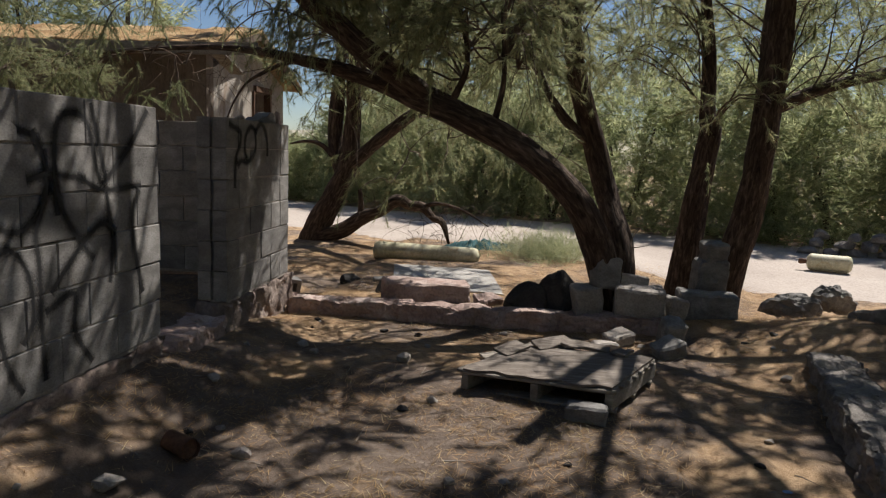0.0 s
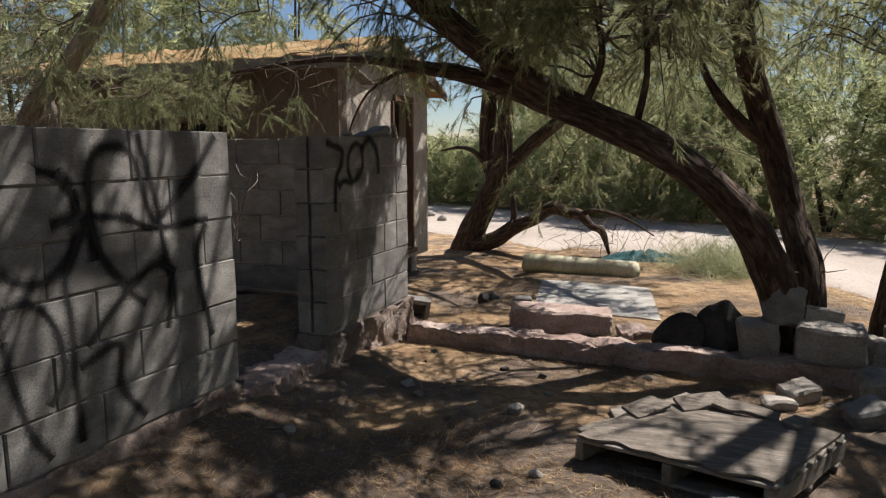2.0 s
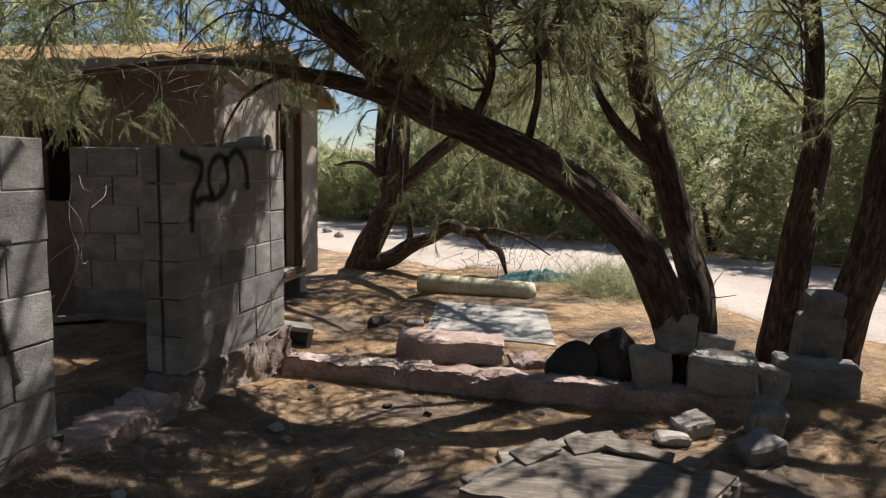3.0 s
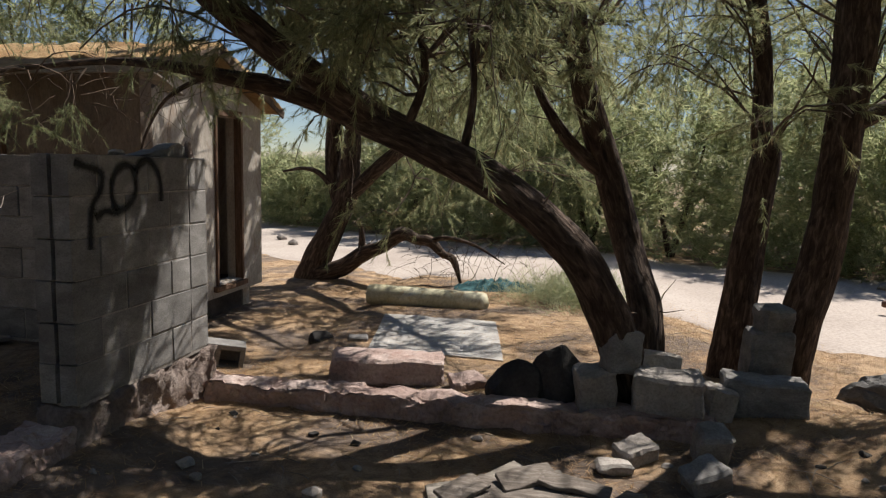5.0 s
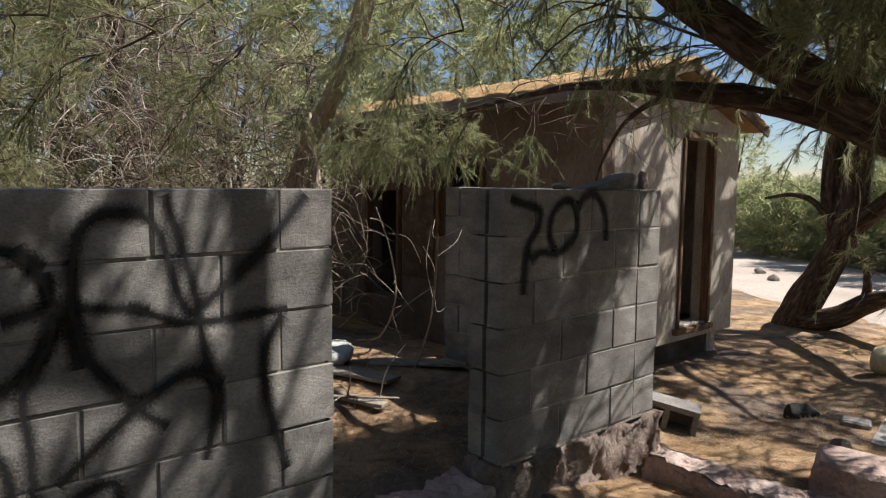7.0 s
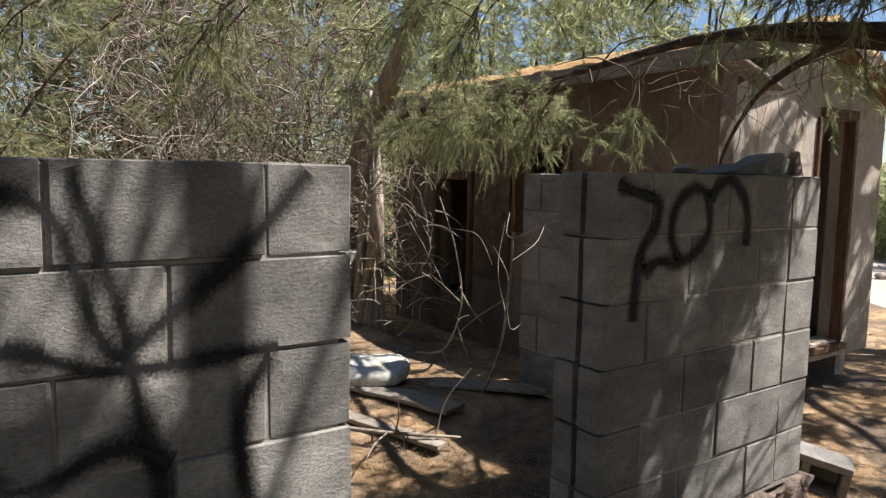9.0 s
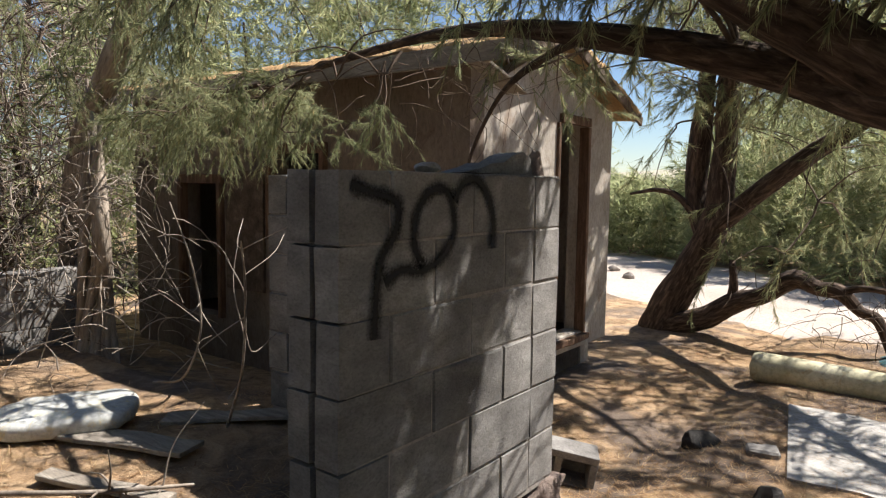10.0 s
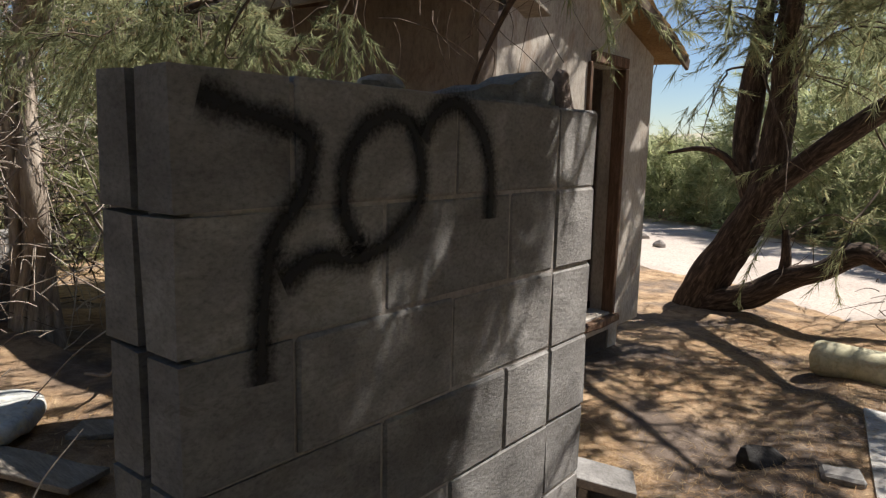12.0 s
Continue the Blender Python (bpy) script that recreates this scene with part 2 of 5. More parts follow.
def box(lo, hi, bevel=0.0, rough=0.0, seed=0, cuts=0):
    """A box from corner to corner, with worn edges; rough pushes its points about."""
    bm = bmesh.new()
    bmesh.ops.create_cube(bm, size=1)
    lo, hi = Vector(lo), Vector(hi)
    for v in bm.verts:
        v.co = Vector(((lo[k] + hi[k]) / 2 + v.co[k] * (hi[k] - lo[k]) for k in range(3)))
    if cuts:
        bmesh.ops.subdivide_edges(bm, edges=bm.edges[:], cuts=cuts, use_grid_fill=True)
    if bevel:
        sharp = [e for e in bm.edges if len(e.link_faces) == 2 and e.calc_face_angle(0) > 0.5]
        bmesh.ops.bevel(bm, geom=sharp, offset=bevel, segments=1, affect="EDGES")
    if rough:
        for v in bm.verts:
            v.co += noise.noise_vector(v.co * (0.55 / rough ** 0.5) + Vector((seed * 7.3, seed * 1.7, 0))) * rough
    return bm


def beam(a, b, w, h, bevel=0.004, rough=0.0, seed=0, cuts=0, up=(0, 0, 1)):
    """A plank or beam from a to b (centre line), w wide and h thick."""
    a, b = Vector(a), Vector(b)
    d = b - a
    bm = box((0, -w / 2, -h / 2), (d.length, w / 2, h / 2), bevel, rough, seed, cuts)
    x = d.normalized()
    y = Vector(up).cross(x).normalized()
    z = x.cross(y)
    m = Matrix((x, y, z)).transposed().to_4x4()
    m.translation = a
    bm.transform(m)
    return bm


def boulder(size, seed, rough=0.25, facets=2, flat=0.0):
    """A broken stone: a ball with planes knocked off it."""
    bm = bmesh.new()
    bmesh.ops.create_icosphere(bm, subdivisions=facets + 1, radius=1)
    rng = random.Random(seed)
    cuts = [(Vector((rng.uniform(-1, 1), rng.uniform(-1, 1), rng.uniform(-1, 1))).normalized(), rng.uniform(0.5, 0.8)) for _ in range(9)]
    for v in bm.verts:
        for n, d in cuts:
            over = v.co.dot(n) - d
            if over > 0:
                v.co -= n * over
        v.co *= 1 + rough * 0.35 * noise.noise(v.co * 2.4 + Vector((seed, 0, 0)))
        v.co = Vector((v.co.x * size[0], v.co.y * size[1], max(v.co.z, -0.55 + flat) * size[2]))
    return bm


def smooth_path(pts, n):
    """Points along a Catmull-Rom curve; each point may carry a radius in its fourth place."""
    p = np.array(pts, float)
    p = np.vstack([2 * p[0] - p[1], p, 2 * p[-1] - p[-2]])
    out = []
    segs = len(p) - 3
    for t in np.linspace(0, segs - 1e-6, n):
        k = int(t)
        u = t - k
        a, b, c, d = p[k:k + 4]
        out.append(0.5 * (2 * b + (c - a) * u + (2 * a - 5 * b + 4 * c - d) * u * u + (3 * b - a - 3 * c + d) * u ** 3))
    return np.array(out)


class Soup:
    """Vertices and faces gathered with numpy, to make one mesh."""

    def __init__(self):
        self.v, self.f, self.along, self.n = [], [], [], 0

    def add(self, verts, faces, along=None):
        self.v.append(np.asarray(verts, np.float32).reshape(-1, 3))
        self.f.append(np.asarray(faces, np.int64) + self.n)
        self.along.append(self.v[-1] if along is None else np.asarray(along, np.float32))
        self.n += len(self.v[-1])

    def tube(self, path, sides=8, furrow=0.0, seed=0):
        p, r = path[:, :3], np.maximum(path[:, 3], 0.0008)
        t = np.gradient(p, axis=0)
        t /= np.linalg.norm(t, axis=1)[:, None] + 1e-9
        ref = np.array([0.31, 0.95, 0.05]) if abs(t[:, 1]).mean() < 0.8 else np.array([1.0, 0.1, 0.05])
        a = np.cross(t, ref)
        a /= np.linalg.norm(a, axis=1)[:, None] + 1e-9
        b = np.cross(t, a)
        th = np.linspace(0, 2 * np.pi, sides, endpoint=False)
        run = np.concatenate([[0], np.cumsum(np.linalg.norm(np.diff(p, axis=0), axis=1))])
        rr = np.repeat(r[:, None], sides, 1)
        if furrow:
            for i in range(len(p)):
                for j in range(sides):
                    w = Vector((math.cos(th[j]) * 2.6, math.sin(th[j]) * 2.6, run[i] * 2.2 + seed * 5))
                    w2 = Vector((math.cos(th[j]) * 6.5, math.sin(th[j]) * 6.5, run[i] * 3.0 + seed))
                    rr[i, j] *= 1 + furrow * (noise.noise(w) * 1.1 + abs(noise.noise(w2)) * 0.9 - 0.2)
        v = p[:, None] + rr[..., None] * (np.cos(th)[None, :, None] * a[:, None] + np.sin(th)[None, :, None] * b[:, None])
        al = np.stack([np.cos(th)[None] * rr, np.sin(th)[None] * rr, np.repeat(run[:, None], sides, 1) + seed], -1)
        n = len(p)
        i, j = np.meshgrid(np.arange(n - 1), np.arange(sides), indexing="ij")
        j2 = (j + 1) % sides
        quads = np.stack([i * sides + j, i * sides + j2, (i + 1) * sides + j2, (i + 1) * sides + j], -1).reshape(-1, 4)
        self.add(v.reshape(-1, 3), quads, al.reshape(-1, 3))

    def mesh(self, name, smooth=True):
        me = bpy.data.meshes.new(name)
        v = np.concatenate(self.v)
        f = np.concatenate(self.f)
        k = f.shape[1]
        me.vertices.add(len(v))
        me.vertices.foreach_set("co", v.ravel())
        me.loops.add(f.size)
        me.loops.foreach_set("vertex_index", f.ravel().astype(np.int32))
        me.polygons.add(len(f))
        me.polygons.foreach_set("loop_start", np.arange(0, f.size, k, dtype=np.int32))
        me.polygons.foreach_set("loop_total", np.full(len(f), k, np.int32))
        me.polygons.foreach_set("use_smooth", np.full(len(f), smooth))
        at = me.attributes.new("along", "FLOAT_VECTOR", "POINT")
        at.data.foreach_set("vector", np.concatenate(self.along).ravel())
        me.update()
        me.validate()
        return me


def unit(a):
    return a / (np.linalg.norm(a, axis=-1, keepdims=True) + 1e-9)


def wisps(soup, rng, anchors, heads, count, length, width, reach, droop):
    """Feathery shoots: from every anchor a bent shoot, set with thin needles that hang outwards."""
    n = len(anchors)
    k = rng.uniform(0, 1, (n, count))
    lean = unit(heads + rng.normal(0, 0.35, heads.shape))
    far = reach * rng.uniform(0.6, 1.25, (n, 1))
    base = anchors[:, None] + lean[:, None] * (k * far)[..., None]
    base[..., 2] -= droop * (k * far) ** 1.6
    way = unit(lean[:, None] * 1.0 + rng.normal(0, 0.5, (n, count, 3)) + np.array([0, 0, -droop * 0.9]))
    ln = length * rng.uniform(0.5, 1.25, (n, count, 1))
    side = unit(np.cross(way, rng.normal(0, 1, (n, count, 3)))) * width * 0.5
    tri = np.stack([base - side, base + side, base + way * ln], 2).reshape(-1, 3)
    soup.add(tri, np.arange(len(tri)).reshape(-1, 3))


def grow(rng, starts, subs, length, twigs, rise=0.25, droop=0.35, low=1.9, keep=None):
    """Branches from (place, heading) starts, and the anchors of the shoots on them."""
    lines, anchors, heads = [], [], []
    for s, h in starts:
        for _ in range(subs):
            p, d = np.array(s, float), unit(np.array(h, float) + rng.normal(0, 0.45, 3))
            ln = length * rng.uniform(0.6, 1.3)
            pts = [p.copy()]
            floor = low + rng.uniform(-0.06, 0.3)
            for q in range(7):
                d = unit(d + rng.normal(0, 0.16, 3) + np.array([0, 0, rise * (1 - q / 3.0) - (droop * q / 7.0)]))
                p = p + d * ln / 7
                if p[2] < floor:
                    p[2] += min((floor - p[2]) * 0.35, 0.07)
                    d[2] = abs(d[2]) * 0.5
                pts.append(p.copy())
            pts = np.array(pts)
            r = np.linspace(0.010, 0.003, 8)[:, None] * (ln / 1.2) ** 0.5
            lines.append(np.hstack([pts, r]))
            for _ in range(twigs):
                i = rng.integers(2, 8)
                a = pts[i]
                t = unit(unit(pts[i] - pts[i - 1]) * 0.7 + rng.normal(0, 0.65, 3) + np.array([0, 0, -0.15]))
                tl = rng.uniform(0.2, 0.5) * min(length, 1.6) / 1.2
                e = a + t * tl + np.array([0, 0, -0.10 * tl])
                lines.append(np.array([[*a, 0.0035], [*((a + e) / 2 + rng.normal(0, 0.015, 3)), 0.0028], [*e, 0.0012]]))
                for w in np.linspace(0.15, 1, 4):
                    anchors.append(a + (e - a) * w)
                    heads.append(t)
    anchors, heads = np.array(anchors), np.array(heads)
    if keep is not None:
        ok = keep(anchors)
        anchors, heads = anchors[ok], heads[ok]
        lines = [l for l in lines if keep(l[-1:, :3])[0]]
    return lines, anchors, heads


# ---- the ground ----
def sstep(a, b, x):
    u = min(max((x - a) / (b - a), 0.0), 1.0)
    return u * u * (3 - 2 * u)


def near_edge(x):
    return float(np.interp(x, [-60, -12, -4.2, -2, 0.7, 1.9, 3.2, 5, 9, 60], [30, 18, 13.3, 12.2, 10.9, 9.7, 9.0, 8.6, 8.2, 6]))


def far_edge(x):
    return float(np.interp(x, [-60, -12, -7.3, -3, 3, 6, 9, 60], [45, 24, 20.3, 17.6, 15.2, 14.2, 13.2, 9]))


def ground_z(x, y):
    """The height of the ground: level by the walk, banked at the walls, higher in the yard, falling to the road."""
    z = -0.06
    z += (0.02 - -0.06) * sstep(5.95, 6.15, y) * sstep(-1.5, -1.1, x) * (1 - sstep(2.0, 2.8, x))
    z -= 0.16 * sstep(6.1, 7.8, y)
    if y < 7:
        z += (0.10 + 0.12 * sstep(4.6, 3.9, y)) * sstep(-0.80, -1.30, x) * sstep(5.9, 5.2, y)
        z += (0.26 - (0.10 + 0.12 * sstep(4.6, 3.9, y)) * sstep(5.9, 5.2, y)) * sstep(-1.4, -1.7, x) * sstep(6.2, 6.0, y)
    if y > 6.0 and x < -1.3:
        z += 0.03 * sstep(-1.3, -1.8, x)
    z += 0.24 * math.exp(-(((x - 2.95) / 0.75) ** 2 + ((y - 5.75) / 0.75) ** 2))
    z += 0.10 * sstep(2.2, 3.2, x) * sstep(6.9, 5.0, y)
    near = sstep(14, 6, abs(x)) * sstep(18, 10, abs(y - 4))
    rough = noise.noise(Vector((x * 1.1, y * 1.1, 0))) * 0.030 + noise.noise(Vector((x * 4, y * 4, 3))) * 0.012 + noise.noise(Vector((x * 11, y * 11, 7))) * 0.006
    onroad = sstep(-0.2, 0.4, y - near_edge(x))
    return z + rough * (0.3 + 0.7 * near) * (1 - 0.75 * onroad)


def lines(lo, hi, step, far):
    mid = list(np.arange(lo, hi + 1e-6, step))
    out, d, a, b = [], step, lo, hi
    left, right = [], []
    while a > -far:
        d *= 1.35
        a, b = a - d, b + d
        left.append(a)
        right.append(b)
    return left[::-1] + mid + right


def sheet(name, xs, ys, height, material, label, category):
    v = [(x, y, height(x, y)) for y in ys for x in xs]
    n = len(xs)
    f = [(j * n + i, j * n + i + 1, (j + 1) * n + i + 1, (j + 1) * n + i) for j in range(len(ys) - 1) for i in range(n - 1)]
    me = bpy.data.meshes.new(name)
    me.from_pydata(v, [], f)
    return tagged(part(name, me, material, smooth=True), label, category, kind="structure")


sheet("ground", lines(-7, 6, 0.075, 500), lines(0.0, 13, 0.075, 500), ground_z, M_GROUND, "dry dirt ground under brown needle litter", "ground")

road_v, road_f = [], []
RX = np.concatenate([np.linspace(-60, -12, 20), np.linspace(-11.5, 12, 140), np.linspace(13, 60, 20)])
for x in RX:
    a = near_edge(x) + 0.35 * noise.noise(Vector((x * 0.9, 0, 5))) + 0.12 * noise.noise(Vector((x * 4, 0, 1)))
    b = far_edge(x) + 0.3 * noise.noise(Vector((x * 0.7, 9, 5)))
    for q in range(25):
        y = a + (b - a) * q / 24
        lift = -0.01 if q in (0, 24) else 0.012
        road_v.append((x, y, ground_z(x, y) + lift))
for i in range(len(RX) - 1):
    for q in range(24):
        road_f.append((i * 25 + q, (i + 1) * 25 + q, (i + 1) * 25 + q + 1, i * 25 + q + 1))
rm = bpy.data.meshes.new("road")
rm.from_pydata(road_v, [], road_f)
tagged(part("road", rm, M_ROAD, smooth=True), "pale sandy dirt road in full sun", "road", kind="structure")

hill = bmesh.new()
bmesh.ops.create_grid(hill, x_segments=60, y_segments=12, size=1)
for v in hill.verts:
    x, y = v.co.x * 260, 150 + (v.co.y + 1) * 60
    v.co = Vector((x, y, -1 + (v.co.y + 1) * 4.6 + 2.2 * noise.noise(Vector((x * 0.02, y * 0.02, 0)))))
tagged(part("backdrop", hill, M_HILL, smooth=True), "low tan desert hills in the distance", "hill", kind="structure")

def rubbly(bm, amount, fine=0.05):
    """Crumbled faces: lumps at two sizes, and chips out of the top."""
    for _ in range(2):
        bmesh.ops.subdivide_edges(bm, edges=[e for e in bm.edges if e.calc_length() > fine], cuts=1, use_grid_fill=True)
    top = max(v.co.z for v in bm.verts)
    for v in bm.verts:
        n = noise.noise_vector(v.co * 9) * amount * 0.55 + noise.noise_vector(v.co * 27) * amount * 0.45
        chip = max(0.0, noise.noise(v.co * 6 + Vector((5, 1, 2))) - 0.15) * amount * 2.2
        v.co += Vector((n.x, n.y, min(n.z, 0.0) - chip if v.co.z > top - 0.02 else n.z))
    return bm


# ---- block walls ----
BH, TOP = 0.2, 1.45
BLOCKS = {}


def block_mesh(length, variant, sash=False):
    """One hollow block seen from outside, lying along y, its edges worn; sash: a slot down its end."""
    key = (round(length, 3), variant, sash)
    if key not in BLOCKS:
        w = 0.195
        rng = random.Random(hash(key[:2]) % 999 + variant)
        if sash:
            bm = bmesh.new()
            s = [(-w / 2, 0), (-0.012, 0), (-0.012, 0.025), (0.012, 0.025), (0.012, 0), (w / 2, 0), (w / 2, length - 0.008), (-w / 2, length - 0.008)]
            lowv = [bm.verts.new((x, y, 0.004)) for x, y in s]
            face = bm.faces.new(lowv)
            up = bmesh.ops.extrude_face_region(bm, geom=[face])
            for g in up["geom"]:
                if isinstance(g, bmesh.types.BMVert):
                    g.co.z = BH - 0.004
            bmesh.ops.recalc_face_normals(bm, faces=bm.faces[:])
        else:
            bm = box((-w / 2, 0.003, 0.003), (w / 2, length - 0.003, BH - 0.003), 0.005)
        for v in bm.verts:
            v.co += Vector((rng.uniform(-1, 1), rng.uniform(-1, 1), rng.uniform(-1, 1))) * 0.0022
        me = bpy.data.meshes.new("block")
        bm.to_mesh(me)
        bm.free()
        me.materials.append(M_BLOCK)
        BLOCKS[key] = me
    return BLOCKS[key]


def block_wall(name, label, start, heading, rows, length, top, first_half, sash=False, tail=()):
    """A wall of block courses from start along heading (degrees from +y); the joints break from row to row."""
    rng = random.Random(name)
    turn = pose(start[0], start[1], top - rows * BH, 0, 0, heading)
    w = tagged(new(name), label, "block wall", kind="structure")
    w.matrix_world = turn
    half = 0.0935 if sash else 0.089
    part("mortar", box((-half, 0.03, -0.02), (half, length - 0.01, rows * BH - 0.012), 0.004), M_MORTAR, w)
    for r in range(rows):
        row = rows - 1 - r
        at = 0.0
        k = 0
        while at < length - 0.02:
            size = 0.2 if (k == 0 and (r % 2 == 0) == first_half) else 0.4
            size = min(size, length - at)
            if tail and length - at - size < 0.09 and size > 0.3:
                size -= tail[r % len(tail)]
            ob = new("block", block_mesh(size, rng.randrange(4), sash and k == 0))
            ob.parent = w
            ob.location = (rng.uniform(-0.004, 0.004), at, row * BH + rng.uniform(-0.0015, 0.0015))
            ob.rotation_euler = (0, 0, rng.uniform(-0.006, 0.006))
            at += size
            k += 1
    return w


wall_a = block_wall("wall_1", "grey concrete block wall with black spray graffiti", (-1.45, 4.13), 180, 6, 4.0, TOP, True)
wall_b = block_wall("wall_2", "short grey block wall end with sprayed black scrawl", (-1.45, 4.95), 0, 6, 1.2, TOP, True, True, (0.1, 0.2))
block_wall("wall_3", "grey block return wall in deep shade", (-1.56, 6.07), 90, 6, 1.35, TOP, False)
block_wall("wall_4", "low ruined grey block wall behind dead branches", (-5.35, 6.30), 180, 5, 3.2, 0.76, False)


def footing(x0, y0, x1, y1, z0, z1, seed, cuts=9, parent=None):
    return part("footing", rubbly(box((x0, y0, z0), (x1, y1, z1), 0.0, 0.0, seed, cuts), 0.06, 0.04), M_FOOTING, parent, smooth=True)


for wl, (x0, y0, x1, y1) in ((wall_a, (-1.58, 0.1, -1.345, 4.15)), (wall_b, (-1.56, 4.94, -1.335, 6.20))):
    f = footing(x0, y0, x1, y1, -0.25, 0.245, y0, 14)
    f.parent = wl
    f.matrix_parent_inverse = wl.matrix_world.inverted()
    f["label"] = "crumbling reddish concrete footing"
sill = tagged(part("door_sill_slab", rubbly(box((-1.85, 4.16, -0.15), (-1.34, 4.94, 0.17), 0.02, 0.02, 3, 8), 0.04, 0.04), M_CONCRETE), "worn concrete threshold slab between block walls", "threshold", kind="structure")


def stroke(pts, width, x, parent, order):
    """A sprayed line on a wall's face (points as y, z), with a soft edge."""
    p = smooth_path([(a, b) for a, b in pts], max(14, len(pts) * 8))
    t = np.gradient(p, axis=0)
    t /= np.linalg.norm(t, axis=1)[:, None] + 1e-9
    nrm = np.stack([-t[:, 1], t[:, 0]], 1)
    v, e = [], []
    for i in range(len(p)):
        wv = width * (0.85 + 0.3 * noise.noise(Vector((i * 0.15, order * 3.1, 0))))
        for s in (-1, -0.55, 0, 0.55, 1):
            q = p[i] + nrm[i] * s * wv * 0.5
            v.append((x + 0.0008 * order, q[0], q[1]))
            e.append(abs(s) ** 0.8 * 0.75)
    f = [(i * 5 + k, i * 5 + k + 1, (i + 1) * 5 + k + 1, (i + 1) * 5 + k) for i in range(len(p) - 1) for k in range(4)]
    me = bpy.data.meshes.new("spray_stroke")
    me.from_pydata(v, [], f)
    at = me.attributes.new("edge", "FLOAT", "POINT")
    at.data.foreach_set("value", e)
    ob = part("spray_stroke", me, M_SPRAY, parent, "black spray-paint line")
    ob.matrix_parent_inverse = parent.matrix_world.inverted()
    ob.visible_shadow = False


for k, pts in enumerate((
        [(3.26, 1.24), (3.17, 1.29), (3.06, 1.3), (2.96, 1.24), (2.92, 1.14), (2.92, 1.03), (3.01, 0.94), (3.13, 0.92), (3.23, 1.0), (3.27, 1.12), (3.26, 1.23)],
        [(3.2, 1.3), (3.26, 1.19), (3.27, 1.06), (3.2, 0.91), (3.21, 0.77), (3.21, 0.54), (3.22, 0.30)],
        [(3.16, 1.11), (3.3, 1.13), (3.52, 1.1)],
        [(3.33, 0.96), (3.32, 1.17), (3.35, 1.34), (3.44, 1.38), (3.54, 1.34), (3.6, 1.14), (3.64, 1.07)],
        [(3.32, 1.12), (3.36, 0.98), (3.47, 0.83), (3.56, 0.75)],
        [(3.57, 1.43), (3.65, 1.14), (3.66, 1.06), (3.68, 0.93), (3.71, 0.8), (3.67, 0.62)],
        [(4.02, 1.43), (3.87, 1.26), (3.7, 1.12), (3.64, 1.07)],
        [(3.46, 1.12), (3.64, 1.05), (3.95, 1.06)],
        [(3.93, 1.04), (3.87, 0.93), (3.88, 0.75), (3.94, 0.52)],
        [(3.27, 0.65), (3.36, 0.73), (3.5, 0.84), (3.63, 0.9), (3.73, 0.85)],
        [(2.93, 0.74), (2.96, 0.84), (3.03, 0.86), (3.11, 0.81), (3.16, 0.69), (3.16, 0.56), (3.1, 0.48)],
        [(2.95, 0.75), (2.97, 0.61), (3.02, 0.41), (3.09, 0.29)],
        [(3.23, 0.58), (3.41, 0.62), (3.41, 0.45), (3.52, 0.29)],
        [(2.64, 1.28), (2.74, 1.2), (2.72, 1.14), (2.64, 1.05)],
        [(2.55, 0.7), (2.76, 0.69), (2.85, 0.72)])):
    stroke(pts, 0.092, -1.3475, wall_a, k * 0.3)
for k, pts in enumerate((
        [(4.99, 1.41), (5.06, 1.39), (5.15, 1.37), (5.18, 1.34), (5.16, 1.27), (5.11, 1.21), (5.09, 1.13), (5.08, 0.99)],
        [(5.12, 1.14), (5.19, 1.17), (5.29, 1.16), (5.39, 1.2), (5.44, 1.27), (5.42, 1.37), (5.36, 1.4), (5.29, 1.37), (5.25, 1.31), (5.25, 1.23), (5.29, 1.17)],
        [(5.44, 1.36), (5.48, 1.41), (5.55, 1.43), (5.62, 1.38), (5.66, 1.3), (5.66, 1.2)])):
    stroke(pts, 0.088, -1.3475, wall_b, k * 0.4)

# ---- the small house ----
HX0, HX1, HY0, HY1, HZ = -6.6, -2.59, 7.3, 9.5, 2.03
house = thing("house", "small abandoned stucco house with litter-covered gable roof", "house")


def slabs(axis, at, thick, lo, hi, top, holes, bottom=-0.3, peak=None):
    """A wall along an axis with openings (from, to, sill, head) through it."""
    bm = bmesh.new()
    marks = sorted({lo, hi, *[h[0] for h in holes], *[h[1] for h in holes]})
    for a, b in zip(marks[:-1], marks[1:]):
        hole = next((h for h in holes if h[0] <= a and h[1] >= b), None)
        for z0, z1 in ([(bottom, top)] if not hole else [(bottom, hole[2]), (hole[3], top)]):
            n = max(1, int((b - a) / 0.4))
            for k in range(n):
                u, w = a + (b - a) * k / n, a + (b - a) * (k + 1) / n
                c = ((u, at, z0), (w, at + thick, z1)) if axis == "x" else ((at, u, z0), (at + thick, w, z1))
                piece = box(*c)
                me = bpy.data.meshes.new("tmp")
                piece.to_mesh(me)
                piece.free()
                bm.from_mesh(me)
                bpy.data.meshes.remove(me)
    if peak:
        y0, y1, yp, zp = peak
        v = [bm.verts.new((x, y, z)) for x in (at, at + thick) for y, z in ((y0, top), (y1, top), (yp, zp))]
        for ids in ((0, 1, 2), (5, 4, 3), (0, 2, 5, 3), (2, 1, 4, 5), (1, 0, 3, 4)):
            bm.faces.new([v[i] for i in ids])
    bmesh.ops.remove_doubles(bm, verts=bm.verts[:], dist=0.0005)
    return bm


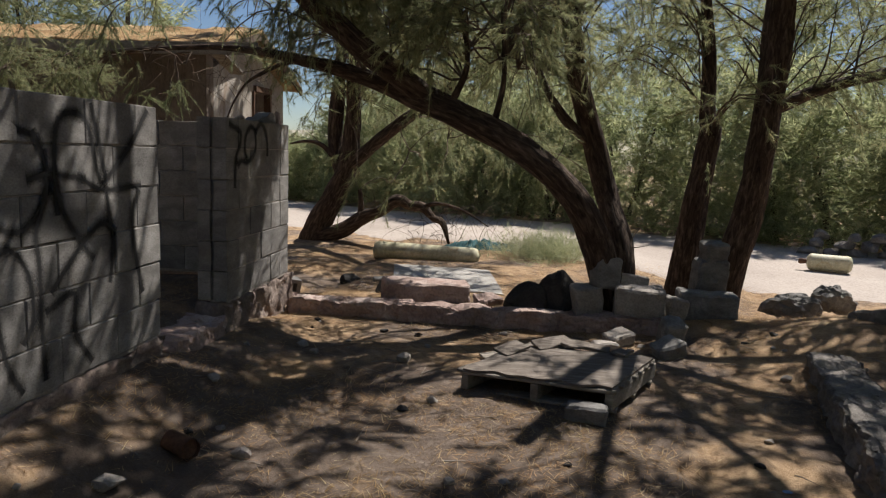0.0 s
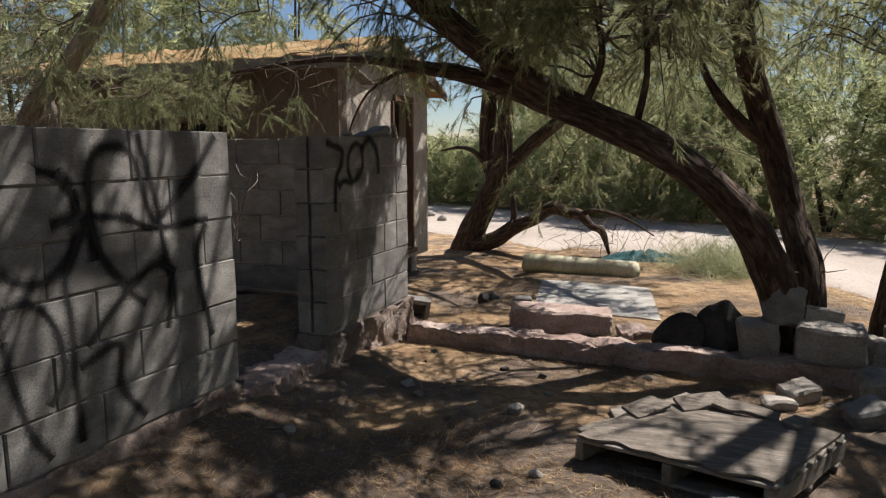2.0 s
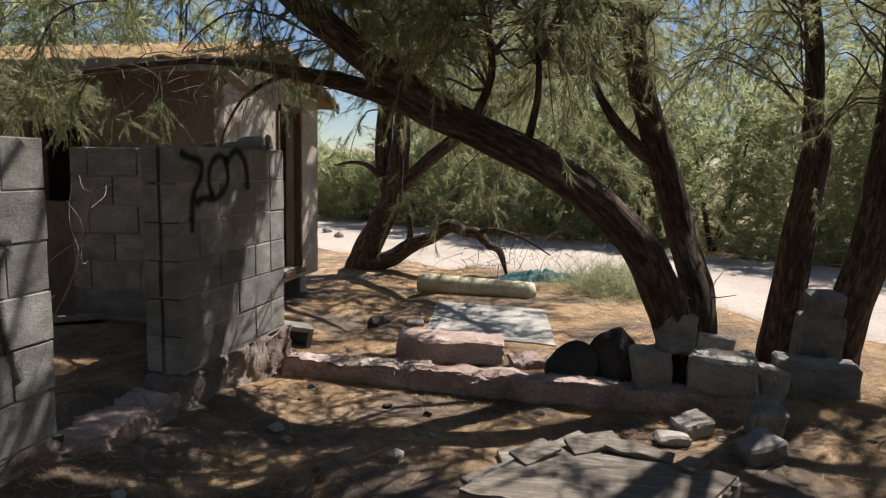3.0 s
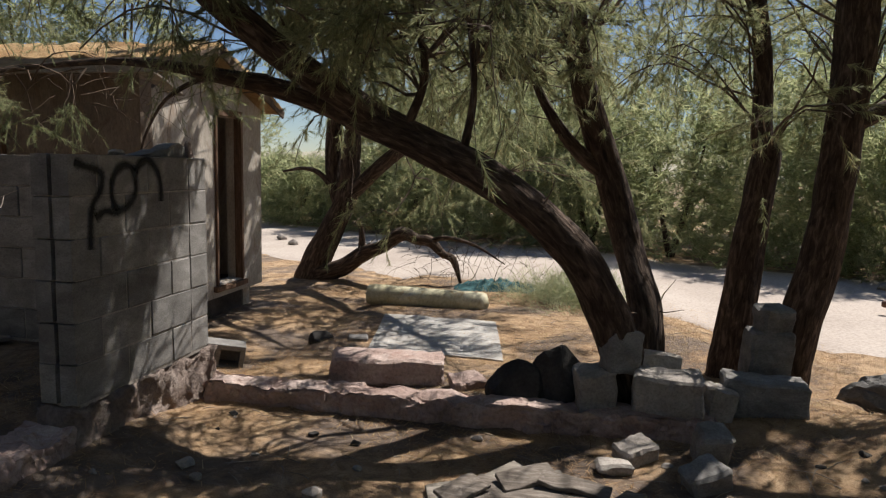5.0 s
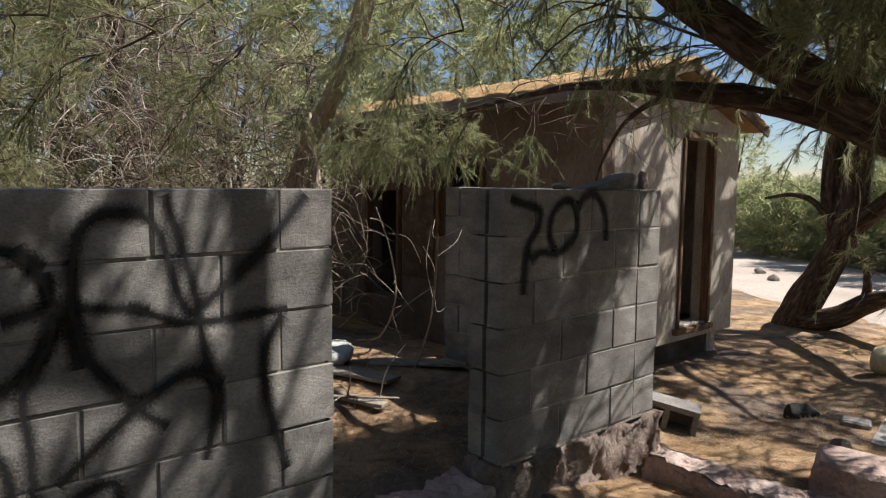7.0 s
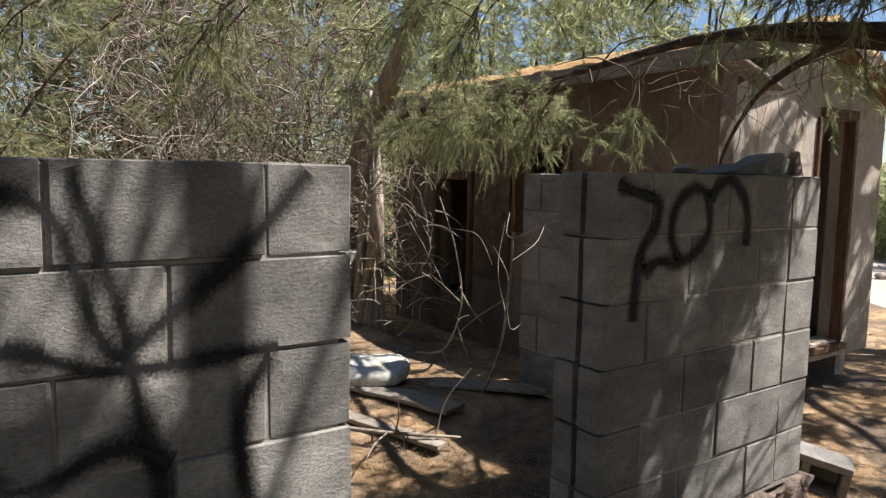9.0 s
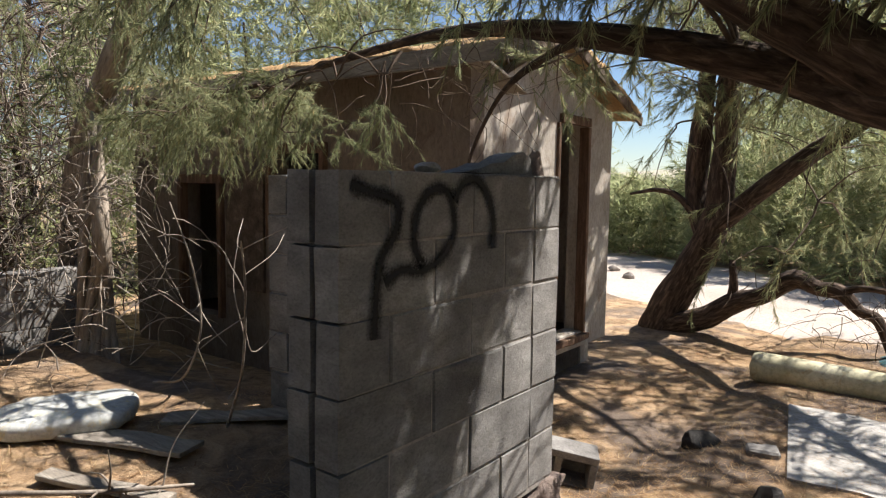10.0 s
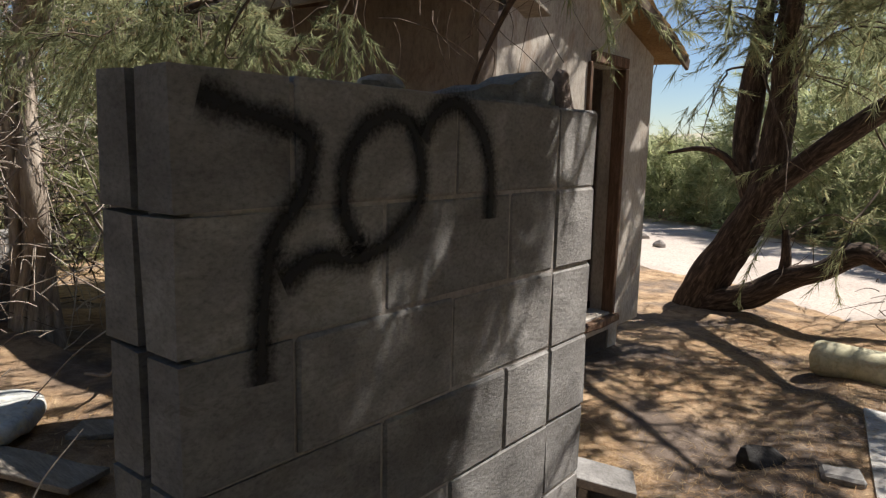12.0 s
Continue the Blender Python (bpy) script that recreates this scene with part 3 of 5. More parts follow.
# the first opening is made up: it stands for a dark place under foliage
W_HOLES = [(-5.75, -5.2, 0.22, 1.40), (-4.50, -3.92, 0.95, 1.64)]
D_HOLE = (8.5, 9.0, 0.19, 1.9)
part("wall", slabs("x", HY0, 0.16, HX0, HX1, 2.19, W_HOLES), M_SHADYSTUCCO, house, "weathered brown stucco wall, coloured darker to hold its shade")
part("wall", slabs("y", HX1 - 0.16, 0.16, HY0 + 0.16, HY1, HZ, [D_HOLE], 0.06, peak=(HY0 + 0.16, HY1, 8.3, 2.42)), M_STUCCO, house, "pale stained stucco gable wall")
part("wall", slabs("x", HY1 - 0.16, 0.16, HX0 + 0.16, HX1 - 0.16, HZ, []), M_STUCCO, house)
part("wall", slabs("y", HX0, 0.16, HY0 + 0.16, HY1, HZ, [], peak=(HY0 + 0.16, HY1, 8.3, 2.42)), M_STUCCO, house)
part("floor", box((HX0 + 0.17, HY0 + 0.17, -0.2), (HX1 - 0.17, HY1 - 0.17, 0.16)), M_INSIDE, house, "floor coloured dark for the unlit room")
part("footing", box((HX1 - 0.62, HY0 + 0.02, -0.4), (HX1 - 0.42, HY1 - 0.02, 0.05), 0.01, 0.03, 2, 10), M_FOOTING, house, "undercut crumbling footing")
part("inner_wall", box((-4.9, HY0 + 0.17, 0.16), (-4.8, HY1 - 0.17, 2.0)), M_INSIDE, house, "added plaster partition coloured dark for the unlit room")


def roof_slope(y0, z0, y1, z1, seed):
    bm = bmesh.new()
    bmesh.ops.create_grid(bm, x_segments=70, y_segments=24, size=1)
    for v in bm.verts:
        u, w = (v.co.x + 1) / 2, (v.co.y + 1) / 2
        x, y = -6.9 + u * (6.9 - 2.41), y0 + (y1 - y0) * w
        v.co = Vector((x, y, z0 + (z1 - z0) * w + 0.03 + 0.035 * noise.noise(Vector((x * 5, y * 5, seed))) + 0.02 * noise.noise(Vector((x * 17, y * 17, seed)))))
    geo = bmesh.ops.extrude_face_region(bm, geom=bm.faces[:])
    for g in geo["geom"]:
        if isinstance(g, bmesh.types.BMVert):
            g.co.z -= 0.06
    bmesh.ops.recalc_face_normals(bm, faces=bm.faces[:])
    return bm


part("roof", roof_slope(7.0, 2.19, 8.3, 2.53, 1), M_ROOF, house, "roof slope buried in orange needle litter", True)
part("roof", roof_slope(9.72, 2.04, 8.3, 2.53, 2), M_ROOF, house, "sagging roof slope under needle litter", True)
part("fascia_board", beam((-6.9, 7.0, 2.15), (-1.95, 7.0, 2.155), 0.03, 0.11, 0.004, 0.012, 4, 12), M_OLDWOOD, house, "weathered grey fascia board")
part("rake_board", beam((-2.42, 7.02, 2.14), (-2.42, 8.3, 2.48), 0.025, 0.08, 0.004, 0.01, 5, 6), M_DARKTWIG, house)
part("rake_board", beam((-2.42, 8.3, 2.48), (-2.42, 9.74, 1.99), 0.025, 0.08, 0.004, 0.01, 6, 6), M_DARKTWIG, house)
for k in range(8):
    x = -2.7 - k * 0.55
    part("rafter", beam((x, 7.03, 2.13), (x, 8.29, 2.45), 0.05, 0.08, 0.004, 0.004, k), M_FRAMEWOOD, house)
part("loose_board", beam((-2.36, 7.03, 2.12), (-2.30, 7.38, 1.97), 0.16, 0.02, 0.003, 0.01, 8, 4), M_OLDWOOD, house, "pale loose board hanging off the eave")
door = part("door_frame", beam((HX1 + 0.012, 8.5, 1.93), (HX1 + 0.012, 9.0, 1.93), 0.05, 0.07, 0.004), M_FRAMEWOOD, house, "bare brown wooden door frame")
for y0, y1 in ((8.465, 8.503), (8.99, 9.035)):
    part("jamb", box((HX1 - 0.065, y0, 0.18), (HX1 + 0.022, y1, 1.895), 0.004, 0.003, 3, 3), M_FRAMEWOOD, door)
part("door_step", box((HX1 - 0.02, 8.42, 0.12), (HX1 + 0.055, 9.06, 0.175), 0.008, 0.012, 9, 5), M_FRAMEWOOD, house, "weathered brown timber door sill")
for h0, h1, z0, z1 in W_HOLES:
    wf = part("window_frame", beam((h0 - 0.05, HY0 - 0.012, z1 + 0.03), (h1 + 0.05, HY0 - 0.012, z1 + 0.03), 0.05, 0.08, 0.004), M_FRAMEWOOD, house, "brown wooden opening frame")
    for x in (h0 - 0.02, h1 + 0.02):
        part("jamb", beam((x, HY0 - 0.010, z0), (x, HY0 - 0.010, z1), 0.05, 0.08, 0.004, up=(0, 1, 0)), M_FRAMEWOOD, wf)
part("brown_board", box((-5.1, HY0 - 0.03, 0.5), (-4.6, HY0 - 0.004, 1.5), 0.004), M_DARKTWIG, house, "brown plywood sheet against the wall")


# ---- loose masonry ----
def block_thing(name, mat, at, size, label, category, seed, group="", rough=0.02, bevel=0.012):
    bm = box((-size[0] / 2, -size[1] / 2, 0), (size[0] / 2, size[1] / 2, size[2]), bevel, rough * 0.6, seed, 3)
    rubbly(bm, 0.6 * rough + 0.006, 0.035)
    ob = part(name, bm, mat)
    ob.matrix_world = at
    return tagged(ob, label, category, group)


curb = tagged(part("concrete_curb", rubbly(beam((-1.29, 6.05, -0.02), (1.75, 6.10, -0.03), 0.22, 0.20, 0.03, 0.02, 11, 24), 0.045, 0.04), M_CONCRETE), "long broken pinkish concrete kerb along the litter", "kerb")
slab = block_thing("concrete_slab", M_CONCRETE, pose(-0.24, 6.47, 0.0, 0, 1.5, 14), (0.74, 0.30, 0.185), "broken pink concrete slab lying behind the kerb", "slab", 5, rough=0.03, bevel=0.02)
block_thing("rubble", M_CONCRETE, pose(0.30, 6.45, 0.0, 8, 0, 40), (0.22, 0.18, 0.09), "small crumbled concrete lump", "rubble", 8, rough=0.05)

sheet_ob = bmesh.new()
bmesh.ops.create_grid(sheet_ob, x_segments=24, y_segments=26, size=0.5)
for v in sheet_ob.verts:
    u, w = v.co.x + 0.5, v.co.y + 0.5
    x = (-0.74 + (0.42 + 0.74) * u) * (1 - w) + (-0.98 + (0.20 + 0.98) * u) * w
    y = 7.66 + (9.05 - 7.66) * w
    v.co = Vector((x, y, ground_z(x, y) + 0.014))
geo = bmesh.ops.extrude_face_region(sheet_ob, geom=sheet_ob.faces[:])
for g in geo["geom"]:
    if isinstance(g, bmesh.types.BMVert):
        g.co.z -= 0.018
bmesh.ops.recalc_face_normals(sheet_ob, faces=sheet_ob.faces[:])
tagged(part("board_sheet", sheet_ob, M_SHEET), "pale weathered board sheet flat on the ground", "board")

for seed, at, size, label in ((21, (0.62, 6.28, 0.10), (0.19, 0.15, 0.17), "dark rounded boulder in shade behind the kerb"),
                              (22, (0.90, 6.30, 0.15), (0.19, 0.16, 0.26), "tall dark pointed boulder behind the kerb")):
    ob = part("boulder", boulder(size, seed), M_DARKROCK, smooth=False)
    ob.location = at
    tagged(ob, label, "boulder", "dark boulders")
GB = "broken pale blocks round the trees"
for at, size, label, seed in (
        (pose(1.10, 6.20, 0.03, 0, -6, 12), (0.22, 0.26, 0.24), "tilted grey concrete block beside the boulders", 31),
        (pose(1.50, 6.15, 0.03, 4, 0, -4), (0.38, 0.24, 0.26), "pale concrete block with dark lower half", 32),
        (pose(1.42, 6.38, 0.22, -10, 6, 10), (0.32, 0.2, 0.13), "pale block leaning against the tree foot", 33),
        (pose(1.76, 6.20, 0.02, 0, 12, 20), (0.15, 0.2, 0.20), "small broken pale concrete block", 34),
        (pose(2.06, 6.32, 0.0, 0, 0, -6), (0.46, 0.26, 0.25), "grey block beside the leaning post", 35),
        (pose(2.12, 6.60, -0.02, 0, 3, 8), (0.25, 0.2, 0.50), "upright grey concrete post stump", 36),
        (pose(2.15, 6.60, 0.46, 4, 3, 20), (0.19, 0.16, 0.17), "grey stone atop the post stump", 37),
        (pose(1.22, 6.20, 0.25, -8, 10, 24), (0.2, 0.16, 0.26), "dark grey broken block propped against the trunk", 42),
        (pose(1.30, 5.72, -0.06, 6, -8, 35), (0.20, 0.16, 0.09), "small pale chunk lying in the litter", 38),
        (pose(1.18, 5.52, -0.06, -5, 4, 10), (0.18, 0.12, 0.06), "flat pale chunk lying in the litter", 39),
        (pose(1.60, 5.45, -0.07, 5, -14, 25), (0.2, 0.17, 0.13), "grey broken block in front of the kerb", 40),
        (pose(1.66, 5.75, -0.06, 20, 0, 10), (0.16, 0.16, 0.22), "tilted grey block against the kerb end", 41)):
    block_thing("concrete_block", M_BLOCK if seed in (35, 36, 37, 40, 41, 42) else M_PALEBLOCK, at, size, label, "block", seed, GB, 0.022, 0.015)
for seed, at, size, label in ((51, (2.86, 6.70, 0.10), (0.24, 0.18, 0.16), "grey rough stone on the bank"),
                              (52, (3.30, 6.85, 0.12), (0.22, 0.17, 0.16), "grey split stone on the bank"),
                              (53, (3.75, 6.3, 0.12), (0.25, 0.22, 0.16), "grey stone half buried in the mound")):
    ob = part("stone", rubbly(boulder(size, seed, 0.55, 3), 0.05, 0.06), M_BLOCK if seed < 53 else M_ROUGHGREY)
    ob.location = at
    tagged(ob, label, "stone", "stones on the bank")
tagged(part("concrete_curb", rubbly(beam((2.52, 5.15, 0.02), (2.12, 3.45, 0.02), 0.27, 0.20, 0.03, 0.02, 17, 16), 0.05, 0.04), M_ROUGHGREY), "fallen rough concrete kerb piece in shade", "kerb")
block_thing("concrete_slab", M_ROUGHGREY, pose(3.35, 5.75, 0.12, -16, 8, 25), (0.75, 0.5, 0.16), "tilted grey concrete slab on the mound", "slab", 18, rough=0.03, bevel=0.02)
block_thing("concrete_slab", M_ROUGHGREY, pose(3.25, 5.1, 0.04, -12, 10, 15), (0.6, 0.42, 0.12), "flat broken concrete slab in shade", "slab", 19, rough=0.03, bevel=0.02)


def cinder_block(at, label):
    bm = bmesh.new()
    s = 0.195
    for x0, x1, y0, y1 in ((-0.2, 0.2, -0.1, -0.062), (-0.2, 0.2, 0.062, 0.1), (-0.2, -0.162, -0.062, 0.062), (-0.019, 0.019, -0.062, 0.062), (0.162, 0.2, -0.062, 0.062)):
        b = box((x0, y0, 0), (x1, y1, s), 0.003)
        t = bpy.data.meshes.new("t")
        b.to_mesh(t)
        b.free()
        bm.from_mesh(t)
        bpy.data.meshes.remove(t)
    back = box((-0.18, -0.07, 0.0), (0.18, 0.07, 0.02))
    t = bpy.data.meshes.new("t")
    back.to_mesh(t)
    back.free()
    bm.from_mesh(t)
    bpy.data.meshes.remove(t)
    ob = part("cinder_block", bm, M_BLOCK)
    ob.matrix_world = at
    return tagged(ob, label, "block")


cinder_block(pose(-1.752, 6.97, -0.034, 90, 10, 28), "grey two-hole cinder block on its side by the wall")
block_thing("paving_stone", M_BLOCK, pose(-0.93, 7.95, -0.21, 0, 4, 20), (0.17, 0.13, 0.12), "small dark grey cube stone on the litter", "stone", 61)
ob = part("stone", boulder((0.13, 0.10, 0.09), 62, 0.3), M_DARKROCK)
ob.location = (-1.28, 7.95, -0.15)
tagged(ob, "dark broken stone on the litter", "stone")
for k, (x, y) in enumerate(((-5.2, 15.9), (-4.6, 15.1), (-0.1, 6.9), (-0.7, 7.0))):
    ob = part("stone", boulder((0.12, 0.10, 0.09), 70 + k, 0.3), M_PALEBLOCK if k < 2 else M_DARKROCK)
    ob.location = (x, y, ground_z(x, y) + 0.04)
    tagged(ob, "stone lying on the pale road" if k < 2 else "small dark stone near the slab", "stone")
rng = random.Random(5)
for k in range(46):
    x, y = rng.uniform(-1.15, 2.4), rng.uniform(2.6, 5.8)
    s = rng.uniform(0.012, 0.035)
    ob = part("pebble", boulder((s * 1.3, s, s * 0.8), 100 + k, 0.3, 1), M_PALEBLOCK if k % 3 else M_DARKROCK)
    ob.location = (x, y, ground_z(x, y) + s * 0.3)
    tagged(ob, "small loose stone on the dirt", "stone", "loose pebbles")
for k, (x, y, s) in enumerate(((-0.62, 3.43, 0.045), (-0.95, 3.0, 0.06), (-0.16, 4.91, 0.05), (-0.89, 5.09, 0.05))):
    ob = part("pebble", boulder((s * 1.2, s, s * 0.8), 170 + k, 0.3, 1), M_PALEBLOCK)
    ob.location = (x, y, ground_z(x, y) + s * 0.3)
    tagged(ob, "pale loose stone on the dirt", "stone", "loose pebbles")
# torn cardboard at the wall foot, a crumpled scrap and a blue one
t = thing("cardboard", "torn bent strip of pale cardboard at the wall foot", "cardboard")
zc = ground_z(-1.36, 2.70)
for name_, a, b, lean in (("panel", (-1.44, 2.60), (-1.33, 2.72), 0.0), ("flap", (-1.33, 2.72), (-1.31, 2.80), 0.03)):
    bm = bmesh.new()
    low_ = [Vector((a[0], a[1], zc - 0.01)), Vector((b[0], b[1], zc - 0.01 + lean))]
    top_ = [Vector((a[0] - 0.02, a[1], zc + 0.035)), Vector((b[0] - 0.02, b[1], zc + 0.075 + lean))]
    side = Vector((0.005, -0.004, 0))
    vs = [bm.verts.new(p) for p in (low_[0], low_[1], top_[1], top_[0])] + [bm.verts.new(p + side) for p in (low_[0], low_[1], top_[1], top_[0])]
    for f in ((3, 2, 1, 0), (4, 5, 6, 7), (0, 1, 5, 4), (1, 2, 6, 5), (2, 3, 7, 6), (3, 0, 4, 7)):
        bm.faces.new([vs[k] for k in f])
    part(name_, bm, M_CARD, t)
ob = part("paper_scrap", boulder((0.045, 0.03, 0.018), 231, 0.6, 2), M_PALEBLOCK)
ob.location = (-0.86, 2.60, ground_z(-0.86, 2.60) + 0.012)
tagged(ob, "crumpled grey-white paper scrap on the dirt", "litter")
ob = part("plastic_scrap", boulder((0.022, 0.014, 0.006), 232, 0.5, 2), M_BLUE)
ob.location = (1.68, 3.55, ground_z(1.68, 3.55) + 0.006)
tagged(ob, "small pale blue plastic scrap in the litter", "litter")
ob = part("crumpled_can", boulder((0.05, 0.032, 0.028), 233, 0.6, 2), M_DARKROCK)
ob.location = (0.69, 3.20, ground_z(0.69, 3.20) + 0.018)
tagged(ob, "dark crushed scrap beside the bent branch", "litter")
# broken block pieces on the wall top
wedge = bmesh.new()
outline = [(5.58, 0.0), (6.04, 0.0), (6.03, 0.10), (5.97, 0.135), (5.90, 0.11), (5.84, 0.07), (5.76, 0.062), (5.70, 0.03)]
base = wedge.faces.new([wedge.verts.new((-1.53, y, TOP + z * 0.62)) for y, z in outline])
for g in bmesh.ops.extrude_face_region(wedge, geom=[base])["geom"]:
    if isinstance(g, bmesh.types.BMVert):
        g.co.x += 0.11
bmesh.ops.recalc_face_normals(wedge, faces=wedge.faces[:])
for v in wedge.verts:
    v.co += noise.noise_vector(v.co * 30) * 0.006
ob = part("broken_block", wedge, M_BLOCK)
tagged(ob, "jagged broken block on the wall top", "block")
ob = part("broken_block", boulder((0.04, 0.035, 0.075), 82, 0.4), M_FOOTING)
ob.location = (-1.42, 6.07, 1.49)
tagged(ob, "reddish broken brick stub on the wall top", "block")
ob = part("broken_block", boulder((0.035, 0.06, 0.022), 83, 0.4), M_PALEBLOCK)
ob.location = (-1.46, 5.45, 1.46)
tagged(ob, "flat mortar chunk on the wall top", "block")

# ---- pallet ----
pallet = thing("pallet", "grey weathered plywood-topped pallet propped on a block", "pallet")
P = [Vector((0.24, 4.46, 0.05)), Vector((1.06, 4.23, 0.075)), Vector((1.40, 4.87, 0.075)), Vector((0.58, 5.10, 0.05))]
ax, ay = (P[1] - P[0]), (P[3] - P[0])
for k in range(7):
    a = P[0] + ay * (k + 0.5) / 7
    part("deck_board", beam(a, a + ax, ay.length / 7 - 0.006, 0.018, 0.003, 0.004, k, 3), M_OLDWOOD, pallet)
ply = bmesh.new()
bmesh.ops.create_grid(ply, x_segments=44, y_segments=34, size=0.5)
for v in ply.verts:
    u, w = v.co.x + 0.5, v.co.y + 0.5
    tear = 0.05 * noise.noise(Vector((u * 7, w * 7, 4))) * max(0.0, abs(2 * w - 1) ** 4, abs(2 * u - 1) ** 6)
    q = P[0] + ax * (0.015 + 0.97 * u) + ay * (0.01 + 0.94 * w + tear)
    v.co = q + Vector((0, 0, 0.013 + 0.006 * noise.noise(Vector((u * 5, w * 5, 1))) + 0.012 * max(0.0, w - 0.8) * (1 + noise.noise(Vector((u * 9, 2, 0))))))
for g in bmesh.ops.extrude_face_region(ply, geom=ply.faces[:])["geom"]:
    if isinstance(g, bmesh.types.BMVert):
        g.co.z += 0.012
bmesh.ops.recalc_face_normals(ply, faces=ply.faces[:])
part("deck_sheet", ply, M_PLY, pallet, "grey delaminating plywood sheet")
for k in range(3):
    a = P[0] + ax * (0.03 + 0.47 * k) + Vector((0, 0, -0.055))
    part("stringer", beam(a, a + ay, 0.045, 0.088, 0.004, 0.004, k + 20, 3), M_OLDWOOD, pallet)
for k in range(3):
    a = P[0] + ay * (0.1 + 0.4 * k) + Vector((0, 0, -0.11))
    part("bottom_board", beam(a, a + ax, 0.1, 0.018, 0.003, 0.004, k + 30, 3), M_OLDWOOD, pallet)
block_thing("concrete_block", M_BLOCK, pose(0.92, 4.18, -0.08, 0, 0, -12), (0.2, 0.12, 0.1), "grey block under the pallet's edge", "block", 63)
board = tagged(part("broken_board", beam((0.35, 5.0, -0.03), (0.95, 5.22, 0.01), 0.22, 0.02, 0.003, 0.03, 44, 8), M_OLDWOOD), "splintered grey board on the litter", "board")
tagged(part("broken_board", beam((0.25, 4.75, -0.04), (0.75, 5.3, 0.02), 0.12, 0.02, 0.003, 0.03, 45, 8), M_OLDWOOD), "thin splintered grey plank", "board")


for k, (at, size, label) in enumerate((
        (pose(0.78, 5.02, 0.095, 6, -4, 30), (0.26, 0.13, 0.022), "splintered grey board end on the pallet"),
        (pose(0.98, 4.98, 0.10, 4, 5, -12), (0.30, 0.10, 0.02), "short broken board on the pallet"),
        (pose(0.52, 4.86, 0.09, 5, -3, 52), (0.22, 0.12, 0.018), "torn plywood flake on the pallet"),
        (pose(1.20, 4.90, 0.10, -3, 5, 62), (0.16, 0.09, 0.018), "torn plywood flake on the pallet"))):
    block_thing("broken_board", M_PLY, at, size, label, "board", 140 + k, "broken boards on the pallet", 0.008, 0.003)


# ---- tanks ----
def tank(a, b, r, label, valve=False):
    a, b = Vector(a), Vector(b)
    t = thing("tank", label, "tank")
    d = (b - a)
    n = 40
    s = Soup()
    prof = []
    for k in range(n + 1):
        u = k / n * d.length
        e = min(u, d.length - u)
        rr = r if e > r * 0.55 else r * math.sqrt(max(0.0004, 1 - (1 - e / (r * 0.55)) ** 2))
        q = a + d * (u / d.length)
        prof.append((*q, rr))
    s.tube(np.array(prof), 28)
    part("shell", s.mesh("shell"), M_TANK, t, "dull yellow-cream steel shell")
    for w in (0.12, 0.88):
        s = Soup()
        q = a + d * w
        e = d.normalized() * 0.006
        s.tube(np.array([(*(q - e), r * 1.012), (*q, r * 1.02), (*(q + e), r * 1.012)]), 28)
        part("weld_band", s.mesh("weld_band"), M_TANK, t)
    if valve:
        s = Soup()
        q = a - d.normalized() * 0.10
        s.tube(np.array([(*q, 0.03), (*(q + d.normalized() * 0.03), 0.045), (*(a + d.normalized() * 0.02), 0.03)]), 12)
        part("valve", s.mesh("valve"), M_RUST, t, "rusty valve neck")
    return t


tank((-1.42, 9.80, -0.07), (0.05, 9.72, -0.09), 0.125, "long yellowed cylinder lying on the litter")
tank((4.72, 11.05, -0.08), (5.28, 10.85, -0.08), 0.12, "short pale gas cylinder on the sandy road", True)

# netting heap beyond the tank
net = bmesh.new()
bmesh.ops.create_grid(net, x_segments=46, y_segments=18, size=0.5)
for v in net.verts:
    x, y = 0.02 + v.co.x * 1.25, 11.05 + v.co.y * 0.55 + v.co.x * -0.2
    e = max(0, 1 - (abs(v.co.x) * 2) ** 3) * max(0, 1 - (abs(v.co.y) * 2) ** 2)
    v.co = Vector((x, y, ground_z(x, y) - 0.01 + e * (0.07 + 0.13 * abs(noise.noise(Vector((x * 5, y * 6, 2)))) + 0.05 * noise.noise(Vector((x * 15, y * 15, 2))))))
tagged(part("netting", net, M_TARP, smooth=True), "crumpled teal netting heaped on the ground", "netting")

# rusty can by the walk
can = thing("can", "rusty crushed can lying on the dirt", "can", at=pose(-0.86, 3.37, 0.0, 0, 0, -30))
s = Soup()
s.tube(np.array([(-0.075, 0, 0, 0.045), (-0.072, 0, 0, 0.048), (0.0, 0, 0.004, 0.043), (0.072, 0, 0, 0.048), (0.075, 0, 0, 0.045)]), 18, 0.12, 4)
part("shell", s.mesh("shell"), M_RUST, can)
s = Soup()
s.tube(np.array([(0.060, 0, 0, 0.042), (0.062, 0, 0, 0.001)]), 18)
part("lid", s.mesh("lid"), M_RUST, can)

# ---- yard clutter ----
foam = bmesh.new()
bmesh.ops.create_uvsphere(foam, u_segments=36, v_segments=18, radius=1)
for v in foam.verts:
    p = v.co
    q = Vector((math.copysign(abs(p.x) ** 0.55, p.x) * 0.32, math.copysign(abs(p.y) ** 0.55, p.y) * 0.20, math.copysign(abs(p.z) ** 0.6, p.z) * 0.06))
    v.co = q + Vector((0, 0, 0.018 * noise.noise(Vector((p.x * 3, p.y * 3, 1)))))
ob = part("foam_cushion", foam, M_FOAM, smooth=True)
ob.matrix_world = pose(-3.50, 5.22, 0.27, 4, -3, 50)
tagged(ob, "dirty white foam cushion on the yard litter", "cushion")
